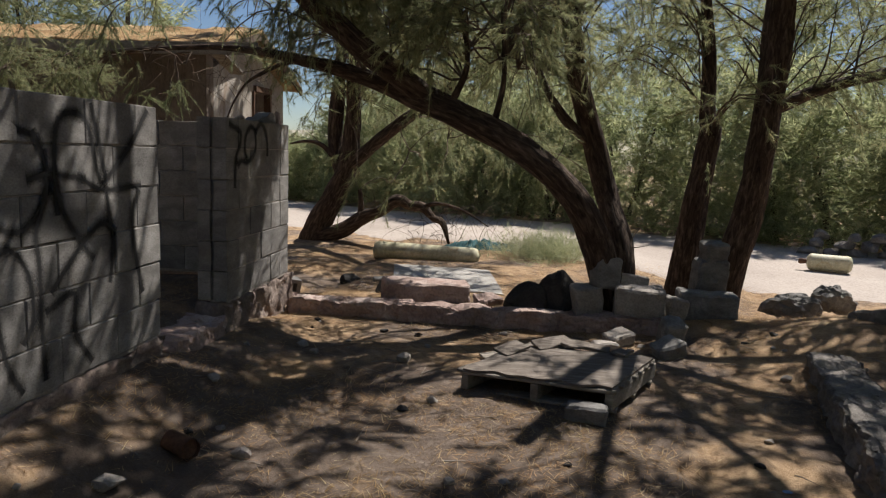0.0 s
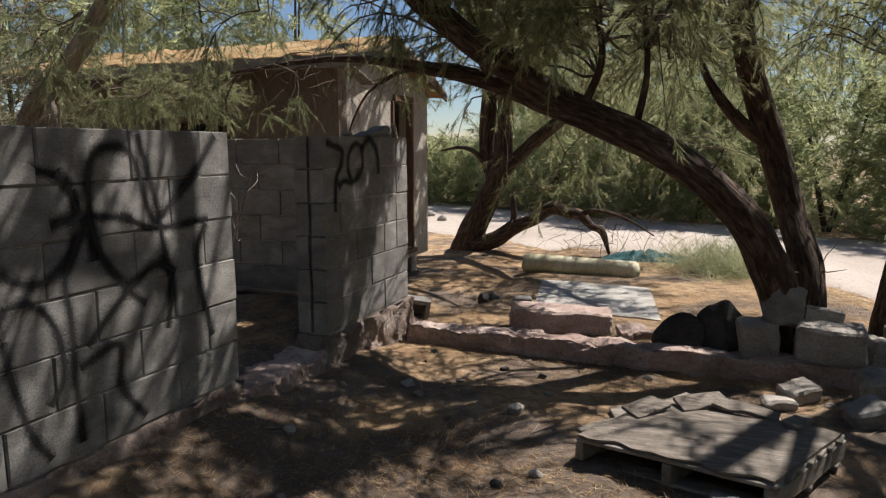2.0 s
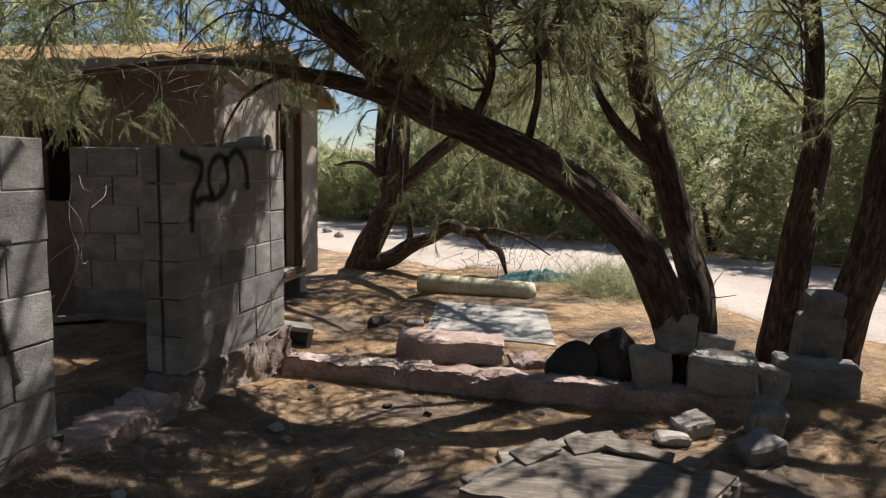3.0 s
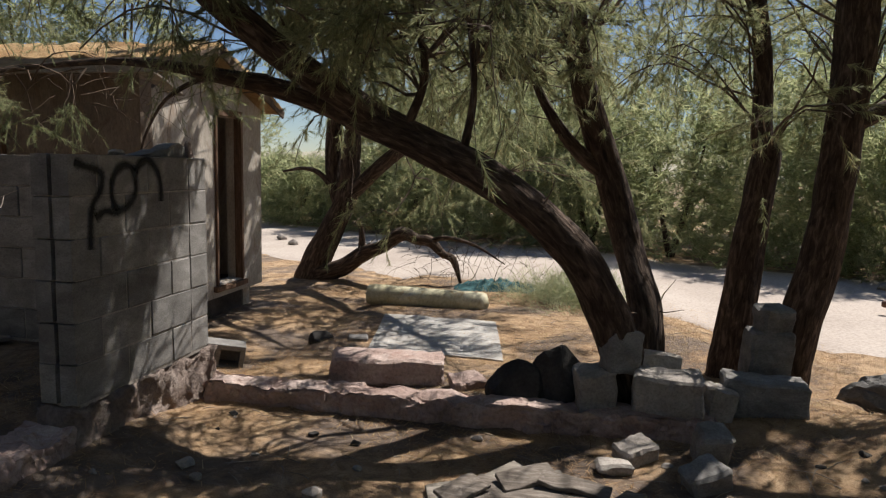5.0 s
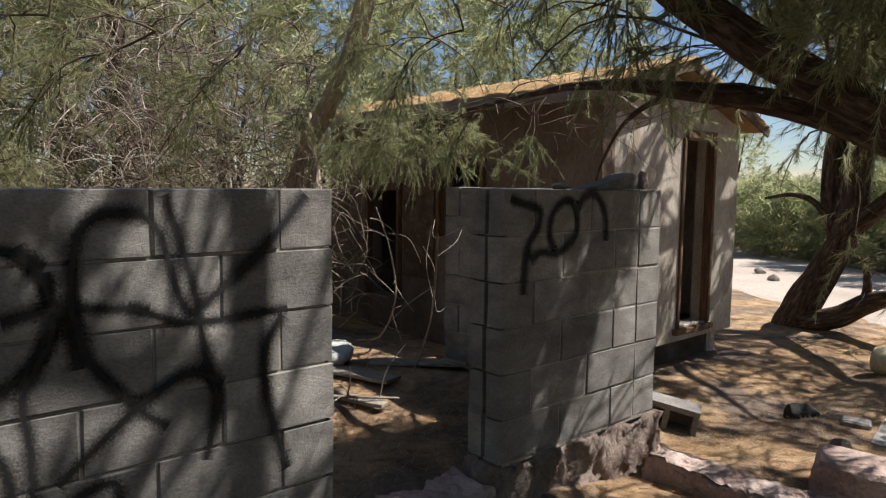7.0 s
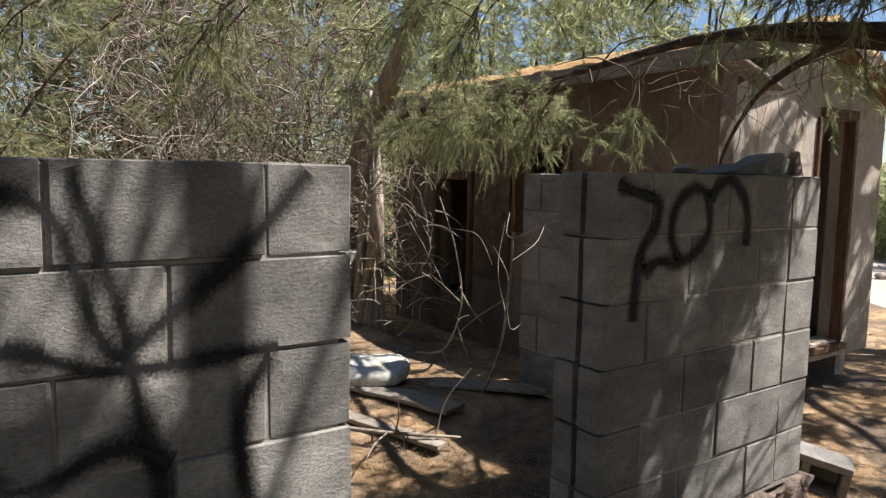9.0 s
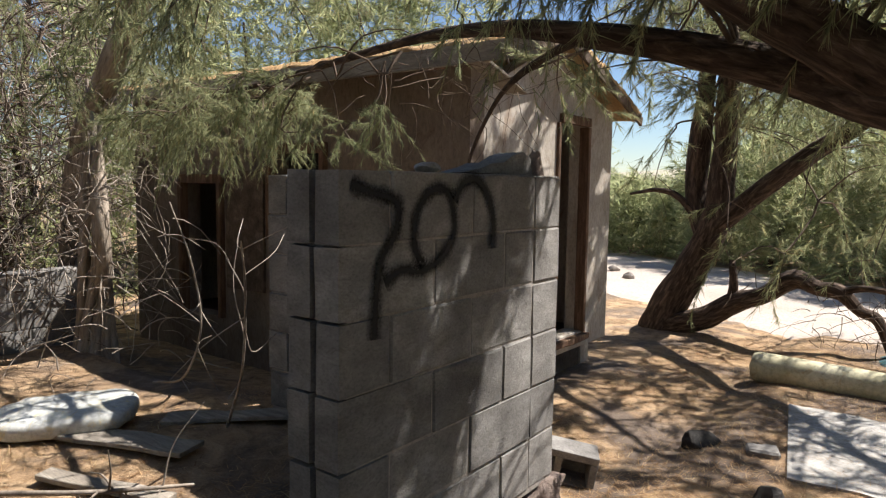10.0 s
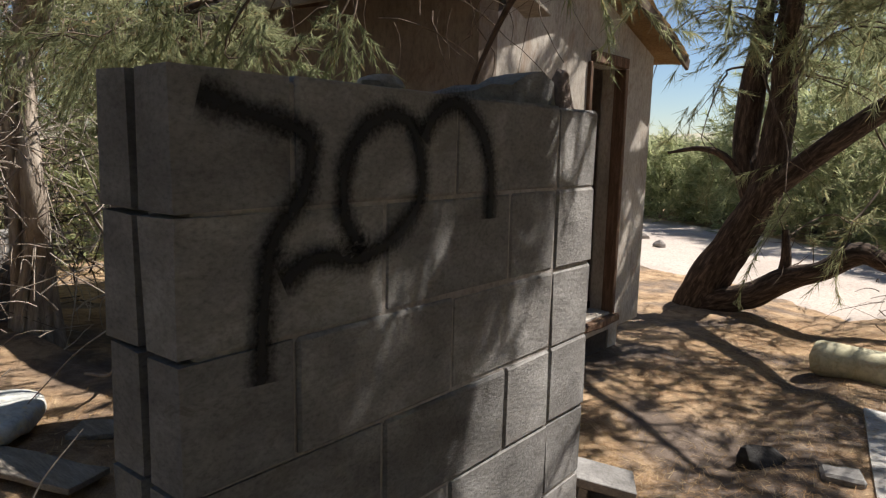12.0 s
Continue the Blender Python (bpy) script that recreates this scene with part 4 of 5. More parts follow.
for k, (a, b, w) in enumerate((((-3.45, 5.15, 0.225), (-2.72, 5.40, 0.24), 0.16), ((-3.2, 5.55, 0.225), (-2.7, 6.0, 0.25), 0.14), ((-3.0, 4.9, 0.22), (-2.4, 5.1, 0.22), 0.08))):
    tagged(part("plank", beam(a, b, w, 0.022, 0.003, 0.01, 90 + k, 6), M_OLDWOOD), "grey weathered plank on the yard litter", "plank", "planks in the yard")


# ---- trees ----
def limb_mesh(name, limbs, furrow=0.16, sides=18):
    s = Soup()
    for k, pts in enumerate(limbs):
        ln = sum((Vector(b[:3]) - Vector(a[:3])).length for a, b in zip(pts[:-1], pts[1:]))
        s.tube(smooth_path(pts, max(6, int(ln / 0.045))), sides, furrow, k + len(pts))
    return s.mesh(name)


WAY = np.array([(0.5, 0.75), (0.6, 1.1), (0.75, 1.5), (0.8, 1.9), (0.95, 1.95), (0.87, 2.4), (0.8, 2.7), (0.6, 2.9), (0.3, 3.15), (0.05, 3.4), (-0.12, 3.8), (-0.2, 4.15), (-0.53, 4.5)])


def clear_of_walk(p):
    """Keeps shoots out of the space that people walk through, and off the roof and walls."""
    d = np.min(np.linalg.norm(p[:, None, :2] - WAY[None], axis=2), axis=1)
    inside = (p[:, 0] < -2.3) & (p[:, 1] > 6.9) & (p[:, 1] < 9.9) & (p[:, 2] < 2.3)
    lowwall = (p[:, 0] < -1.2) & (p[:, 0] > -1.75) & (p[:, 1] < 6.3) & (p[:, 2] < 1.5)
    return ~((d < 0.9) & (p[:, 2] < 2.1)) & ~inside & ~lowwall


RAY = np.array(SUN_DIR)


def over_gaps(p):
    """Shoots that would keep the sun off the middle of the yard and the litter before the kerb, but for a few tufts."""
    s = (p[:, 2] - 0.25) / RAY[2]
    x, y = p[:, 0] - RAY[0] * s, p[:, 1] - RAY[1] * s
    tuft = np.array([noise.noise(Vector(q) * 4.5) for q in p])
    yard = (x > -3.6) & (x < -2.1) & (y > 4.0) & (y < 5.45) & (tuft < 0.22)
    litter = (x > 0.5) & (x < 2.1) & (y > 4.9) & (y < 5.95) & (tuft < 0.12)
    return yard | litter


def clumped(p):
    """Crowns stand in tufts with open gaps between them; two wider gaps let the sun down on the far end of the short wall and into the yard."""
    tuft = np.array([noise.noise(Vector(q) * 2.4) + 0.5 * noise.noise(Vector(q) * 6.1) for q in p])
    ok = tuft > 0.05
    s = (p[:, 0] + 1.35) / RAY[0]
    y, z = p[:, 1] - RAY[1] * s, p[:, 2] - RAY[2] * s
    gap = (s > 0) & (y > 5.32 + 0.52 * (z - 0.3)) & (y < 6.35) & (z > 0.1) & (z < 1.6)
    dense = (s > 0) & (y > 4.85) & (y < 5.32 + 0.52 * (z - 0.3)) & (z > 0.2) & (z < 1.6)
    return (ok | dense) & ~(gap & (tuft < 0.34)) & ~over_gaps(p)


def tree(name, label, limbs, starts, seed, subs=3, length=1.4, twigs=7, count=22, needle=0.10, width=0.0045, reach=0.20, low=1.95, rise=0.25, droop=0.45, bark=None, leaf=None, group="", shade_canopy=(), drape=(), shade=()):
    rng = np.random.default_rng(seed)
    t = thing(name, label, "tree", group)
    part("trunk", limb_mesh("trunk", limbs), bark or M_BARK, t, "dark furrowed bark trunk and limbs")
    stubs = []
    for pts in limbs:
        p = smooth_path(pts, 30)
        for _ in range(15):
            k = rng.integers(4, 29)
            if p[k, 3] > 0.03:
                d = unit(rng.normal(0, 1, 3) + np.array([0, 0, 0.3]))
                a = p[k, :3] + d * p[k, 3] * 0.9
                b = a + d * rng.uniform(0.08, 0.42)
                stubs.append(np.array([[*a, 0.005], [*((a + b) / 2 + rng.normal(0, 0.015, 3)), 0.004], [*b, 0.0015]]))
    lines_, anchors, heads = grow(rng, starts, subs, length, twigs, rise, droop, low, clear_of_walk)
    lines_ = lines_ + stubs
    high = None
    if shade_canopy:
        l2, a2, h2 = grow(rng, shade_canopy, 4, 1.2, 6, 0.25, 0.4, 2.75, clear_of_walk)
        lines_, high = lines_ + l2, (a2, h2)
    if drape:
        l3, a3, h3 = grow(rng, drape, 2, 0.5, 7, 0.0, 0.5, 1.66, clear_of_walk)
        l4, a4, h4 = grow(rng, shade, 3, 0.6, 7, 0.1, 0.3, 2.2, clear_of_walk)
        lines_, anchors, heads = lines_ + l3 + l4, np.vstack([anchors, a4]), np.vstack([heads, h4])
    if drape:
        ok = ~over_gaps(a3)
        a3, h3 = a3[ok], h3[ok]
    ok = clumped(anchors)
    anchors, heads = anchors[ok], heads[ok]
    if high:
        ok = clumped(high[0])
        high = (high[0][ok], high[1][ok])
    lines_ = [l for l in lines_ if len(l) > 3 or clumped(l[-1:, :3])[0]]
    s = Soup()
    for l in lines_:
        s.tube(l if len(l) < 4 else smooth_path(l, 10), 5)
    part("branchwork", s.mesh("branchwork"), M_DARKTWIG, t, "thin brown branches")["kind"] = "stuff"
    s = Soup()
    wisps(s, rng, anchors, heads, int(count * 2.0), needle, width, reach, 0.55)
    if drape:
        wisps(s, rng, a3, h3, 64, 0.05, 0.0034, 0.22, 0.6)
    if high:
        wisps(s, rng, *high, 56, 0.10, 0.010, 0.15, 0.5)
    part("crown", s.mesh("crown", False), leaf or M_LEAF, t, "feathery grey-green foliage")
    return t


def starts_along(limbs, lo, step, rng, up=0.5):
    out = []
    for pts in limbs:
        p = smooth_path(pts, 40)
        run = np.concatenate([[0], np.cumsum(np.linalg.norm(np.diff(p[:, :3], axis=0), axis=1))])
        for d in np.arange(0, run[-1] + 1e-6, step):
            k = min(int(np.searchsorted(run, d)), 39)
            if p[k, 2] > lo:
                t = p[min(k + 1, 39), :3] - p[max(k - 1, 0), :3]
                h = unit(t) * 0.5 + rng.normal(0, 0.6, 3) + np.array([0, 0, up])
                out.append((p[k, :3], h))
    return out


rg = np.random.default_rng(3)
# the big arching tree
arch = [(1.38, 6.50, -0.12, 0.16), (1.25, 6.33, 0.35, 0.132), (1.06, 6.14, 0.80, 0.115), (0.83, 6.05, 1.08, 0.108), (0.57, 6.02, 1.29, 0.106), (0.19, 6.05, 1.50, 0.106),
        (-0.28, 6.15, 1.69, 0.105), (-0.54, 6.22, 1.78, 0.072), (-0.88, 6.16, 1.88, 0.056), (-1.15, 6.0, 1.93, 0.042), (-1.5, 5.95, 1.99, 0.03), (-1.95, 6.05, 2.03, 0.022), (-2.6, 6.2, 2.02, 0.017), (-3.4, 6.3, 1.97, 0.014), (-4.3, 6.3, 1.9, 0.008)]
rising = [(-0.22, 6.14, 1.69, 0.09), (-0.45, 6.02, 1.85, 0.09), (-0.66, 5.9, 1.99, 0.088), (-0.86, 5.8, 2.16, 0.086), (-1.07, 5.68, 2.36, 0.082), (-1.4, 5.45, 2.75, 0.07), (-1.8, 5.1, 3.3, 0.045)]
hang = [(-1.2, 5.99, 1.93, 0.020), (-1.4, 6.16, 1.93, 0.015), (-1.6, 6.22, 1.86, 0.014), (-1.82, 6.38, 1.77, 0.010), (-1.97, 6.42, 1.55, 0.008), (-2.04, 6.48, 1.35, 0.004)]
stem = [(1.42, 6.52, -0.1, 0.13), (1.42, 6.72, 0.5, 0.11), (1.31, 6.98, 0.92, 0.10), (1.17, 7.02, 1.38, 0.096), (0.96, 6.85, 1.98, 0.085), (0.85, 6.7, 2.7, 0.065), (0.75, 6.5, 3.6, 0.04)]
knee = [(1.15, 7.0, 1.40, 0.06), (0.95, 6.95, 1.55, 0.05), (0.75, 6.95, 1.80, 0.035), (0.55, 6.95, 2.2, 0.02)]
shoot1 = [(0.30, 6.04, 1.50, 0.028), (0.36, 6.0, 1.85, 0.02), (0.33, 5.9, 2.3, 0.014)]
shoot2 = [(-0.05, 6.08, 1.62, 0.03), (0.08, 6.0, 1.95, 0.022), (0.02, 5.85, 2.35, 0.014)]
arch_starts = [q for q in starts_along([arch, stem, knee, shoot1, shoot2], 1.75, 0.24, rg) if q[0][0] > -0.9 and q[0][2] < 2.9] + [(np.array((-0.8 + 0.14 * k, 6.25 + 0.2 * math.sin(k * 3), 2.15 - 0.02 * k)), (0.6 * math.sin(k), 0.45 * math.cos(k * 2), 0.5)) for k in (0, 2, 3, 5, 6, 8, 9, 11)] + starts_along([rising], 2.15, 0.2, rg)
drape = [(np.array((-2.15 - 0.19 * k, 6.12 + 0.015 * k + 0.10 * math.sin(k * 2.1), 2.0 - 0.008 * k)), (-0.35, -0.35 + 0.4 * math.sin(k * 1.3), -0.30)) for k in range(13)] + \
    [(np.array((-2.3 - 0.3 * k, 5.9 + 0.35 * math.sin(k * 1.7), 2.52 + 0.16 * math.sin(k * 2.9))), (-0.4 + 0.3 * math.sin(k), -0.3, 0.0)) for k in range(9)] + \
    [(np.array((-1.12 - 0.06 * k, 5.35 + 0.11 * k, 2.42 + 0.1 * math.sin(k * 2.3))), (-0.3, -0.1 + 0.4 * math.sin(k * 1.9), -0.05)) for k in range(7)] + \
    [(np.array((-2.0 - 0.3 * k, 5.3 + 0.1 * k, 2.25)), (-0.5, -0.3, -0.05)) for k in range(2)] + [(np.array((-2.4, 4.3 - 0.4 * k, 2.1)), (-0.4, -0.3, -0.05)) for k in range(5)]
# clumps added where they keep the sun off the short wall
shade = [(np.array((-0.95 + 0.28 * math.sin(k * 2.4), 5.85 + 0.25 * math.cos(k * 1.7), 2.45 + 0.05 * k)), (0.1, -0.1, 0.1)) for k in range(13)] + [(np.array((-0.75 + 0.3 * math.sin(k * 1.9), 6.35 + 0.2 * math.cos(k * 2.3), 2.35 + 0.05 * k)), (-0.1, 0.1, 0.1)) for k in range(11)]
# three overhead limbs, unseen, added to dapple the walk and the long wall
shade_limb1 = [(0.80, 6.6, 3.2, 0.06), (0.7, 5.8, 3.7, 0.055), (0.5, 4.8, 4.0, 0.045), (0.3, 3.6, 4.0, 0.03)]
shade_limb2 = [(0.78, 6.55, 3.4, 0.05), (-0.1, 5.6, 3.8, 0.045), (-0.7, 4.6, 3.9, 0.03), (-0.9, 3.6, 3.8, 0.02)]
shade_limb6 = [(-0.1, 5.6, 3.8, 0.035), (-0.25, 4.7, 3.65, 0.025), (-0.35, 3.9, 3.5, 0.02), (-0.4, 3.2, 3.35, 0.01)]
tree("tamarisk_tree", "large arching tamarisk tree with furrowed dark trunk", [arch, rising, hang, stem, knee, shoot1, shoot2, shade_limb1, shade_limb2, shade_limb6], arch_starts, 11, 4, 1.2, 8, 40, needle=0.07, width=0.0036, low=2.02, droop=0.5, shade=shade, shade_canopy=[q for q in starts_along([shade_limb1], 3.0, 0.22, rg) + starts_along([shade_limb2], 3.0, 0.4, rg) + starts_along([shade_limb6], 3.0, 0.3, rg) if q[0][1] > 3.2], drape=drape)
# two upright trees by the stones
up2 = [(2.15, 7.62, -0.2, 0.17), (2.18, 7.58, 0.35, 0.125), (2.21, 7.55, 0.87, 0.112), (2.28, 7.5, 1.55, 0.10), (2.24, 7.49, 1.72, 0.075), (2.2, 7.48, 2.3, 0.06), (2.0, 7.3, 3.2, 0.04)]
tree("tamarisk_tree", "upright tamarisk tree behind the stone post", [up2], [q for q in starts_along([up2], 1.4, 0.24, rg) if q[0][2] < 2.9], 12, 4, 1.3, 8, 28, needle=0.08, width=0.0042, low=1.6)
up3 = [(2.44, 7.30, -0.2, 0.18), (2.53, 7.29, 0.4, 0.135), (2.64, 7.27, 1.0, 0.125), (2.69, 7.2, 2.0, 0.12), (2.69, 7.2, 2.7, 0.12), (2.55, 6.9, 3.6, 0.08), (2.4, 6.4, 4.3, 0.05)]
arm3 = [(2.69, 7.2, 1.75, 0.06), (3.1, 7.15, 1.95, 0.05), (3.7, 7.05, 2.12, 0.04), (4.4, 6.9, 2.3, 0.02)]
# four unseen high limbs, added to shade the ground and hold back skylight
shade_limb4 = [(2.62, 7.1, 3.0, 0.06), (3.3, 6.9, 3.4, 0.05), (4.0, 6.4, 3.6, 0.04), (4.3, 5.4, 3.6, 0.03), (4.2, 4.2, 3.5, 0.02)]
shade_limb5 = [(2.66, 7.2, 2.8, 0.06), (3.8, 7.0, 3.1, 0.05), (4.9, 6.4, 3.2, 0.045), (5.6, 5.2, 3.2, 0.035), (5.8, 3.6, 3.1, 0.02)]
shade_limb3 = [(2.6, 7.0, 3.2, 0.05), (2.5, 6.0, 3.6, 0.035), (2.3, 4.8, 3.7, 0.025), (2.0, 3.4, 3.6, 0.012)]
shade_limb7 = [(2.65, 7.0, 3.0, 0.05), (3.0, 6.2, 3.4, 0.035), (3.3, 5.2, 3.5, 0.025), (3.3, 4.2, 3.4, 0.018), (3.0, 3.3, 3.2, 0.01)]
tree("tamarisk_tree", "leaning dark tamarisk tree with low side limb", [up3, arm3, shade_limb3, shade_limb4, shade_limb5, shade_limb7], [q for q in starts_along([up3, arm3], 1.6, 0.32, rg) if q[0][2] < 2.9], 13, 4, 1.3, 8, 28, needle=0.08, width=0.0042, low=1.6, shade_canopy=[q for q in starts_along([shade_limb3], 3.0, 0.13, rg) if q[0][1] < 6.2] + starts_along([shade_limb4], 3.3, 0.13, rg) + starts_along([shade_limb5], 3.0, 0.22, rg) + [q for q in starts_along([shade_limb7], 3.0, 0.16, rg) if q[0][1] < 5.6])
# the forked tree by the road
f1 = [(-2.78, 11.4, -0.35, 0.24), (-2.62, 11.35, 0.1, 0.19), (-2.40, 11.3, 0.5, 0.17), (-2.16, 11.3, 1.07, 0.15), (-2.10, 11.3, 1.7, 0.125), (-2.1, 11.3, 2.4, 0.11), (-2.0, 11.2, 3.4, 0.06)]
f2 = [(-2.25, 11.33, 0.85, 0.12), (-2.40, 11.4, 1.35, 0.12), (-2.38, 11.4, 2.0, 0.11), (-2.3, 11.4, 3.2, 0.06)]
f3 = [(-2.2, 11.28, 0.95, 0.11), (-1.75, 11.2, 1.35, 0.10), (-1.3, 11.15, 1.72, 0.09), (-0.96, 11.1, 1.95, 0.08), (-0.3, 10.9, 2.4, 0.06), (0.5, 10.4, 2.8, 0.045), (1.2, 9.7, 3.0, 0.025)]
f4 = [(-2.28, 11.3, 1.0, 0.05), (-2.55, 11.3, 1.3, 0.035), (-2.8, 11.3, 1.38, 0.025), (-3.1, 11.25, 1.33, 0.012)]
f5 = [(-2.66, 11.3, -0.15, 0.14), (-2.2, 11.25, 0.02, 0.13), (-1.9, 11.25, 0.22, 0.115), (-1.62, 11.2, 0.33, 0.09), (-1.36, 11.25, 0.51, 0.10), (-1.15, 11.3, 0.44, 0.075), (-0.95, 11.2, 0.43, 0.075), (-0.78, 11.2, 0.27, 0.05), (-0.62, 11.15, 0.20, 0.05), (-0.52, 11.2, -0.12, 0.02)]
f6 = [(-1.95, 11.25, 0.2, 0.06), (-1.93, 11.25, 0.4, 0.05), (-1.96, 11.25, 0.66, 0.03)]
f7 = [(-0.98, 11.2, 0.42, 0.04), (-0.7, 11.1, 0.5, 0.03), (-0.3, 11.0, 0.42, 0.02), (0.1, 10.95, 0.2, 0.008)]
# two limbs added above the view to dapple the gable wall and litter
shade_limb8 = [(-2.1, 11.3, 2.3, 0.07), (-1.8, 10.4, 3.1, 0.06), (-1.5, 9.4, 3.5, 0.05), (-1.2, 8.4, 3.6, 0.035), (-0.9, 7.6, 3.5, 0.02)]
shade_limb9 = [(-2.05, 11.25, 2.8, 0.06), (-1.2, 10.7, 3.3, 0.045), (-0.3, 10.2, 3.5, 0.03), (0.6, 9.6, 3.5, 0.015)]
tree("tamarisk_tree", "forked tamarisk tree with a low sprawling limb", [f1, f2, f3, f4, f5, f6, f7, shade_limb8, shade_limb9], starts_along([f1, f2, f3], 1.7, 0.22, rg) + [((-0.6, 11.2, 1.5), (0.4, 0, 0.1)), ((0.1, 11.1, 1.4), (0.6, 0, -0.1)), ((-1.2, 11.3, 1.3), (0.3, 0.2, 0.2))], 14, 4, 1.5, 8, 20, needle=0.13, width=0.006, reach=0.26, low=0.85, shade_canopy=starts_along([shade_limb8], 2.9, 0.36, rg) + starts_along([shade_limb9], 3.0, 0.26, rg))

# the leaning pale tree behind the yard and its dead tangle
lean = [(-6.1, 6.45, 0.0, 0.13), (-5.85, 6.35, 0.9, 0.11), (-5.3, 6.2, 1.7, 0.095), (-4.58, 6.05, 2.12, 0.085), (-4.05, 5.95, 2.5, 0.08), (-3.45, 5.75, 3.0, 0.06), (-3.0, 5.6, 3.5, 0.03)]
tree("tamarisk_tree", "pale leaning tree trunk beside the house", [lean], starts_along([lean], 2.9, 0.3, rg), 15, 2, 0.9, 7, 22, low=2.2, bark=M_PALEBARK)
back = [(-7.6, 5.2, -0.1, 0.18), (-7.5, 5.2, 1.5, 0.14), (-7.4, 5.1, 3.0, 0.09), (-7.2, 5.0, 4.2, 0.05)]
tree("tamarisk_tree", "dark tamarisk tree behind the ruined yard", [back], starts_along([back], 1.0, 0.16, rg) + [((-6.0, 3.6 - k * 0.5, 1.2 + (k % 3) * 0.6), (0.2, 0, 0.3)) for k in range(7)] + [((-4.6, 3.4 - k * 0.4, 1.3 + (k % 2) * 0.6), (0.2, 0, 0.3)) for k in range(5)], 16, 5, 1.5, 9, 22, low=0.6)


def tangle(name, label, lo, hi, n, seed, length, radius, mat, droop=0.5, floor=0.16):
    """A heap of bent dead twigs."""
    rng = np.random.default_rng(seed)
    s = Soup()
    for k in range(n):
        p = rng.uniform(lo, hi)
        d = unit(rng.normal(0, 1, 3) + np.array([0, 0, 0.3]))
        bend = rng.normal(0, 0.35, 3)
        ln = length * rng.uniform(0.4, 1.4)
        pts = [p]
        for q in range(6):
            d = unit(d + bend * 0.5 + rng.normal(0, 0.12, 3) + np.array([0, 0, -droop * 0.3]))
            p = p + d * ln / 6
            if p[2] < floor:
                break
            pts.append(p)
        if len(pts) < 3:
            continue
        r = radius * rng.uniform(0.4, 1.5) * np.linspace(1, 0.35, len(pts))
        s.tube(np.hstack([np.array(pts), r[:, None]]), 5)
    return tagged(part(name, s.mesh(name), mat), label, "dead branches", kind="stuff")


tangle("dead_branches", "tangle of bleached dead twigs beside the leaning tree", (-6.9, 4.4, 0.2), (-5.0, 6.6, 3.0), 1500, 5, 0.45, 0.0042, M_TWIG)
tangle("dead_branches", "dark brown dead twigs within the bleached tangle", (-6.9, 4.2, 0.2), (-5.0, 6.6, 3.0), 1500, 15, 0.5, 0.005, M_DARKTWIG)
tangle("dead_branches", "dead grey twigs hanging behind the block wall", (-6.6, 2.2, 0.6), (-4.6, 4.6, 2.6), 800, 6, 0.45, 0.004, M_TWIG)
tangle("dead_branches", "grey dead twigs heaped over the low wall", (-5.4, 5.2, 0.2), (-4.0, 6.3, 1.7), 260, 12, 0.4, 0.0035, M_TWIG)
tangle("dead_branches", "dark brown dead twigs hanging from the eave", (-2.5, 6.2, 1.75), (-1.5, 6.8, 2.1), 60, 8, 0.4, 0.0022, M_DARKTWIG, 0.3)
tangle("dead_branches", "dead twigs under the low sprawling limb", (-1.2, 10.9, -0.1), (0.5, 11.4, 0.45), 110, 9, 0.45, 0.004, M_DARKTWIG, 0.5, -0.2)


def dead_limb(label, pts, mat, forks, seed):
    rng = np.random.default_rng(seed)
    t = thing("dead_branch", label, "branch", "dead branches in the yard")
    s = Soup()
    p = smooth_path(pts, 40)
    s.tube(p, 8, 0.1)
    part("limb", s.mesh("limb"), mat, t)
    for _ in range(forks):
        k = rng.integers(8, 39)
        d = unit(p[k, :3] - p[k - 1, :3] + rng.normal(0, 0.7, 3))
        ln = rng.uniform(0.15, 0.45)
        a = p[k, :3]
        b = a + d * ln * 0.5 + rng.normal(0, 0.02, 3)
        c = b + unit(d + rng.normal(0, 0.4, 3)) * ln * 0.5
        s = Soup()
        s.tube(smooth_path([(*a, min(p[k, 3] * 0.55, 0.006)), (*b, min(p[k, 3] * 0.4, 0.004)), (*c, 0.0015)], 8), 5)
        part("twig", s.mesh("twig"), mat, t)
    return t


dead_limb("bleached dead branch arching over the yard", [(-3.9, 5.9, 0.2, 0.008), (-3.5, 5.85, 0.32, 0.007), (-3.25, 5.8, 0.65, 0.006), (-3.25, 5.75, 1.0, 0.005), (-3.35, 5.7, 1.3, 0.003)], M_TWIG, 9, 1)
dead_limb("shaggy dead stump beside the low wall", [(-5.1, 6.15, 0.1, 0.085), (-4.92, 6.1, 0.6, 0.07), (-4.68, 6.0, 1.0, 0.06), (-4.8, 6.05, 1.6, 0.04), (-5.0, 6.1, 2.1, 0.02)], M_PALEBARK, 26, 2)
stump = thing("dead_stump", "shaggy braided dead trunk bleached grey beside the low wall", "stump")
rs = random.Random(41)
for k in range(9):
    a = k * 0.7
    c = [(-5.02 + 0.12 * math.cos(a) + rs.uniform(-0.03, 0.03), 6.10 + 0.12 * math.sin(a), 0.05, 0.05)]
    for q in range(1, 6):
        a += rs.uniform(0.2, 0.9)
        w = 0.10 - 0.008 * q
        c.append((-5.02 + 0.05 * q + w * math.cos(a) + rs.uniform(-0.02, 0.02), 6.10 - 0.02 * q + w * math.sin(a), 0.05 + 0.33 * q * rs.uniform(0.92, 1.05), 0.042 - 0.006 * q))
    part("strand", limb_mesh("strand", [c], 0.2, 8), M_PALEBARK, stump)
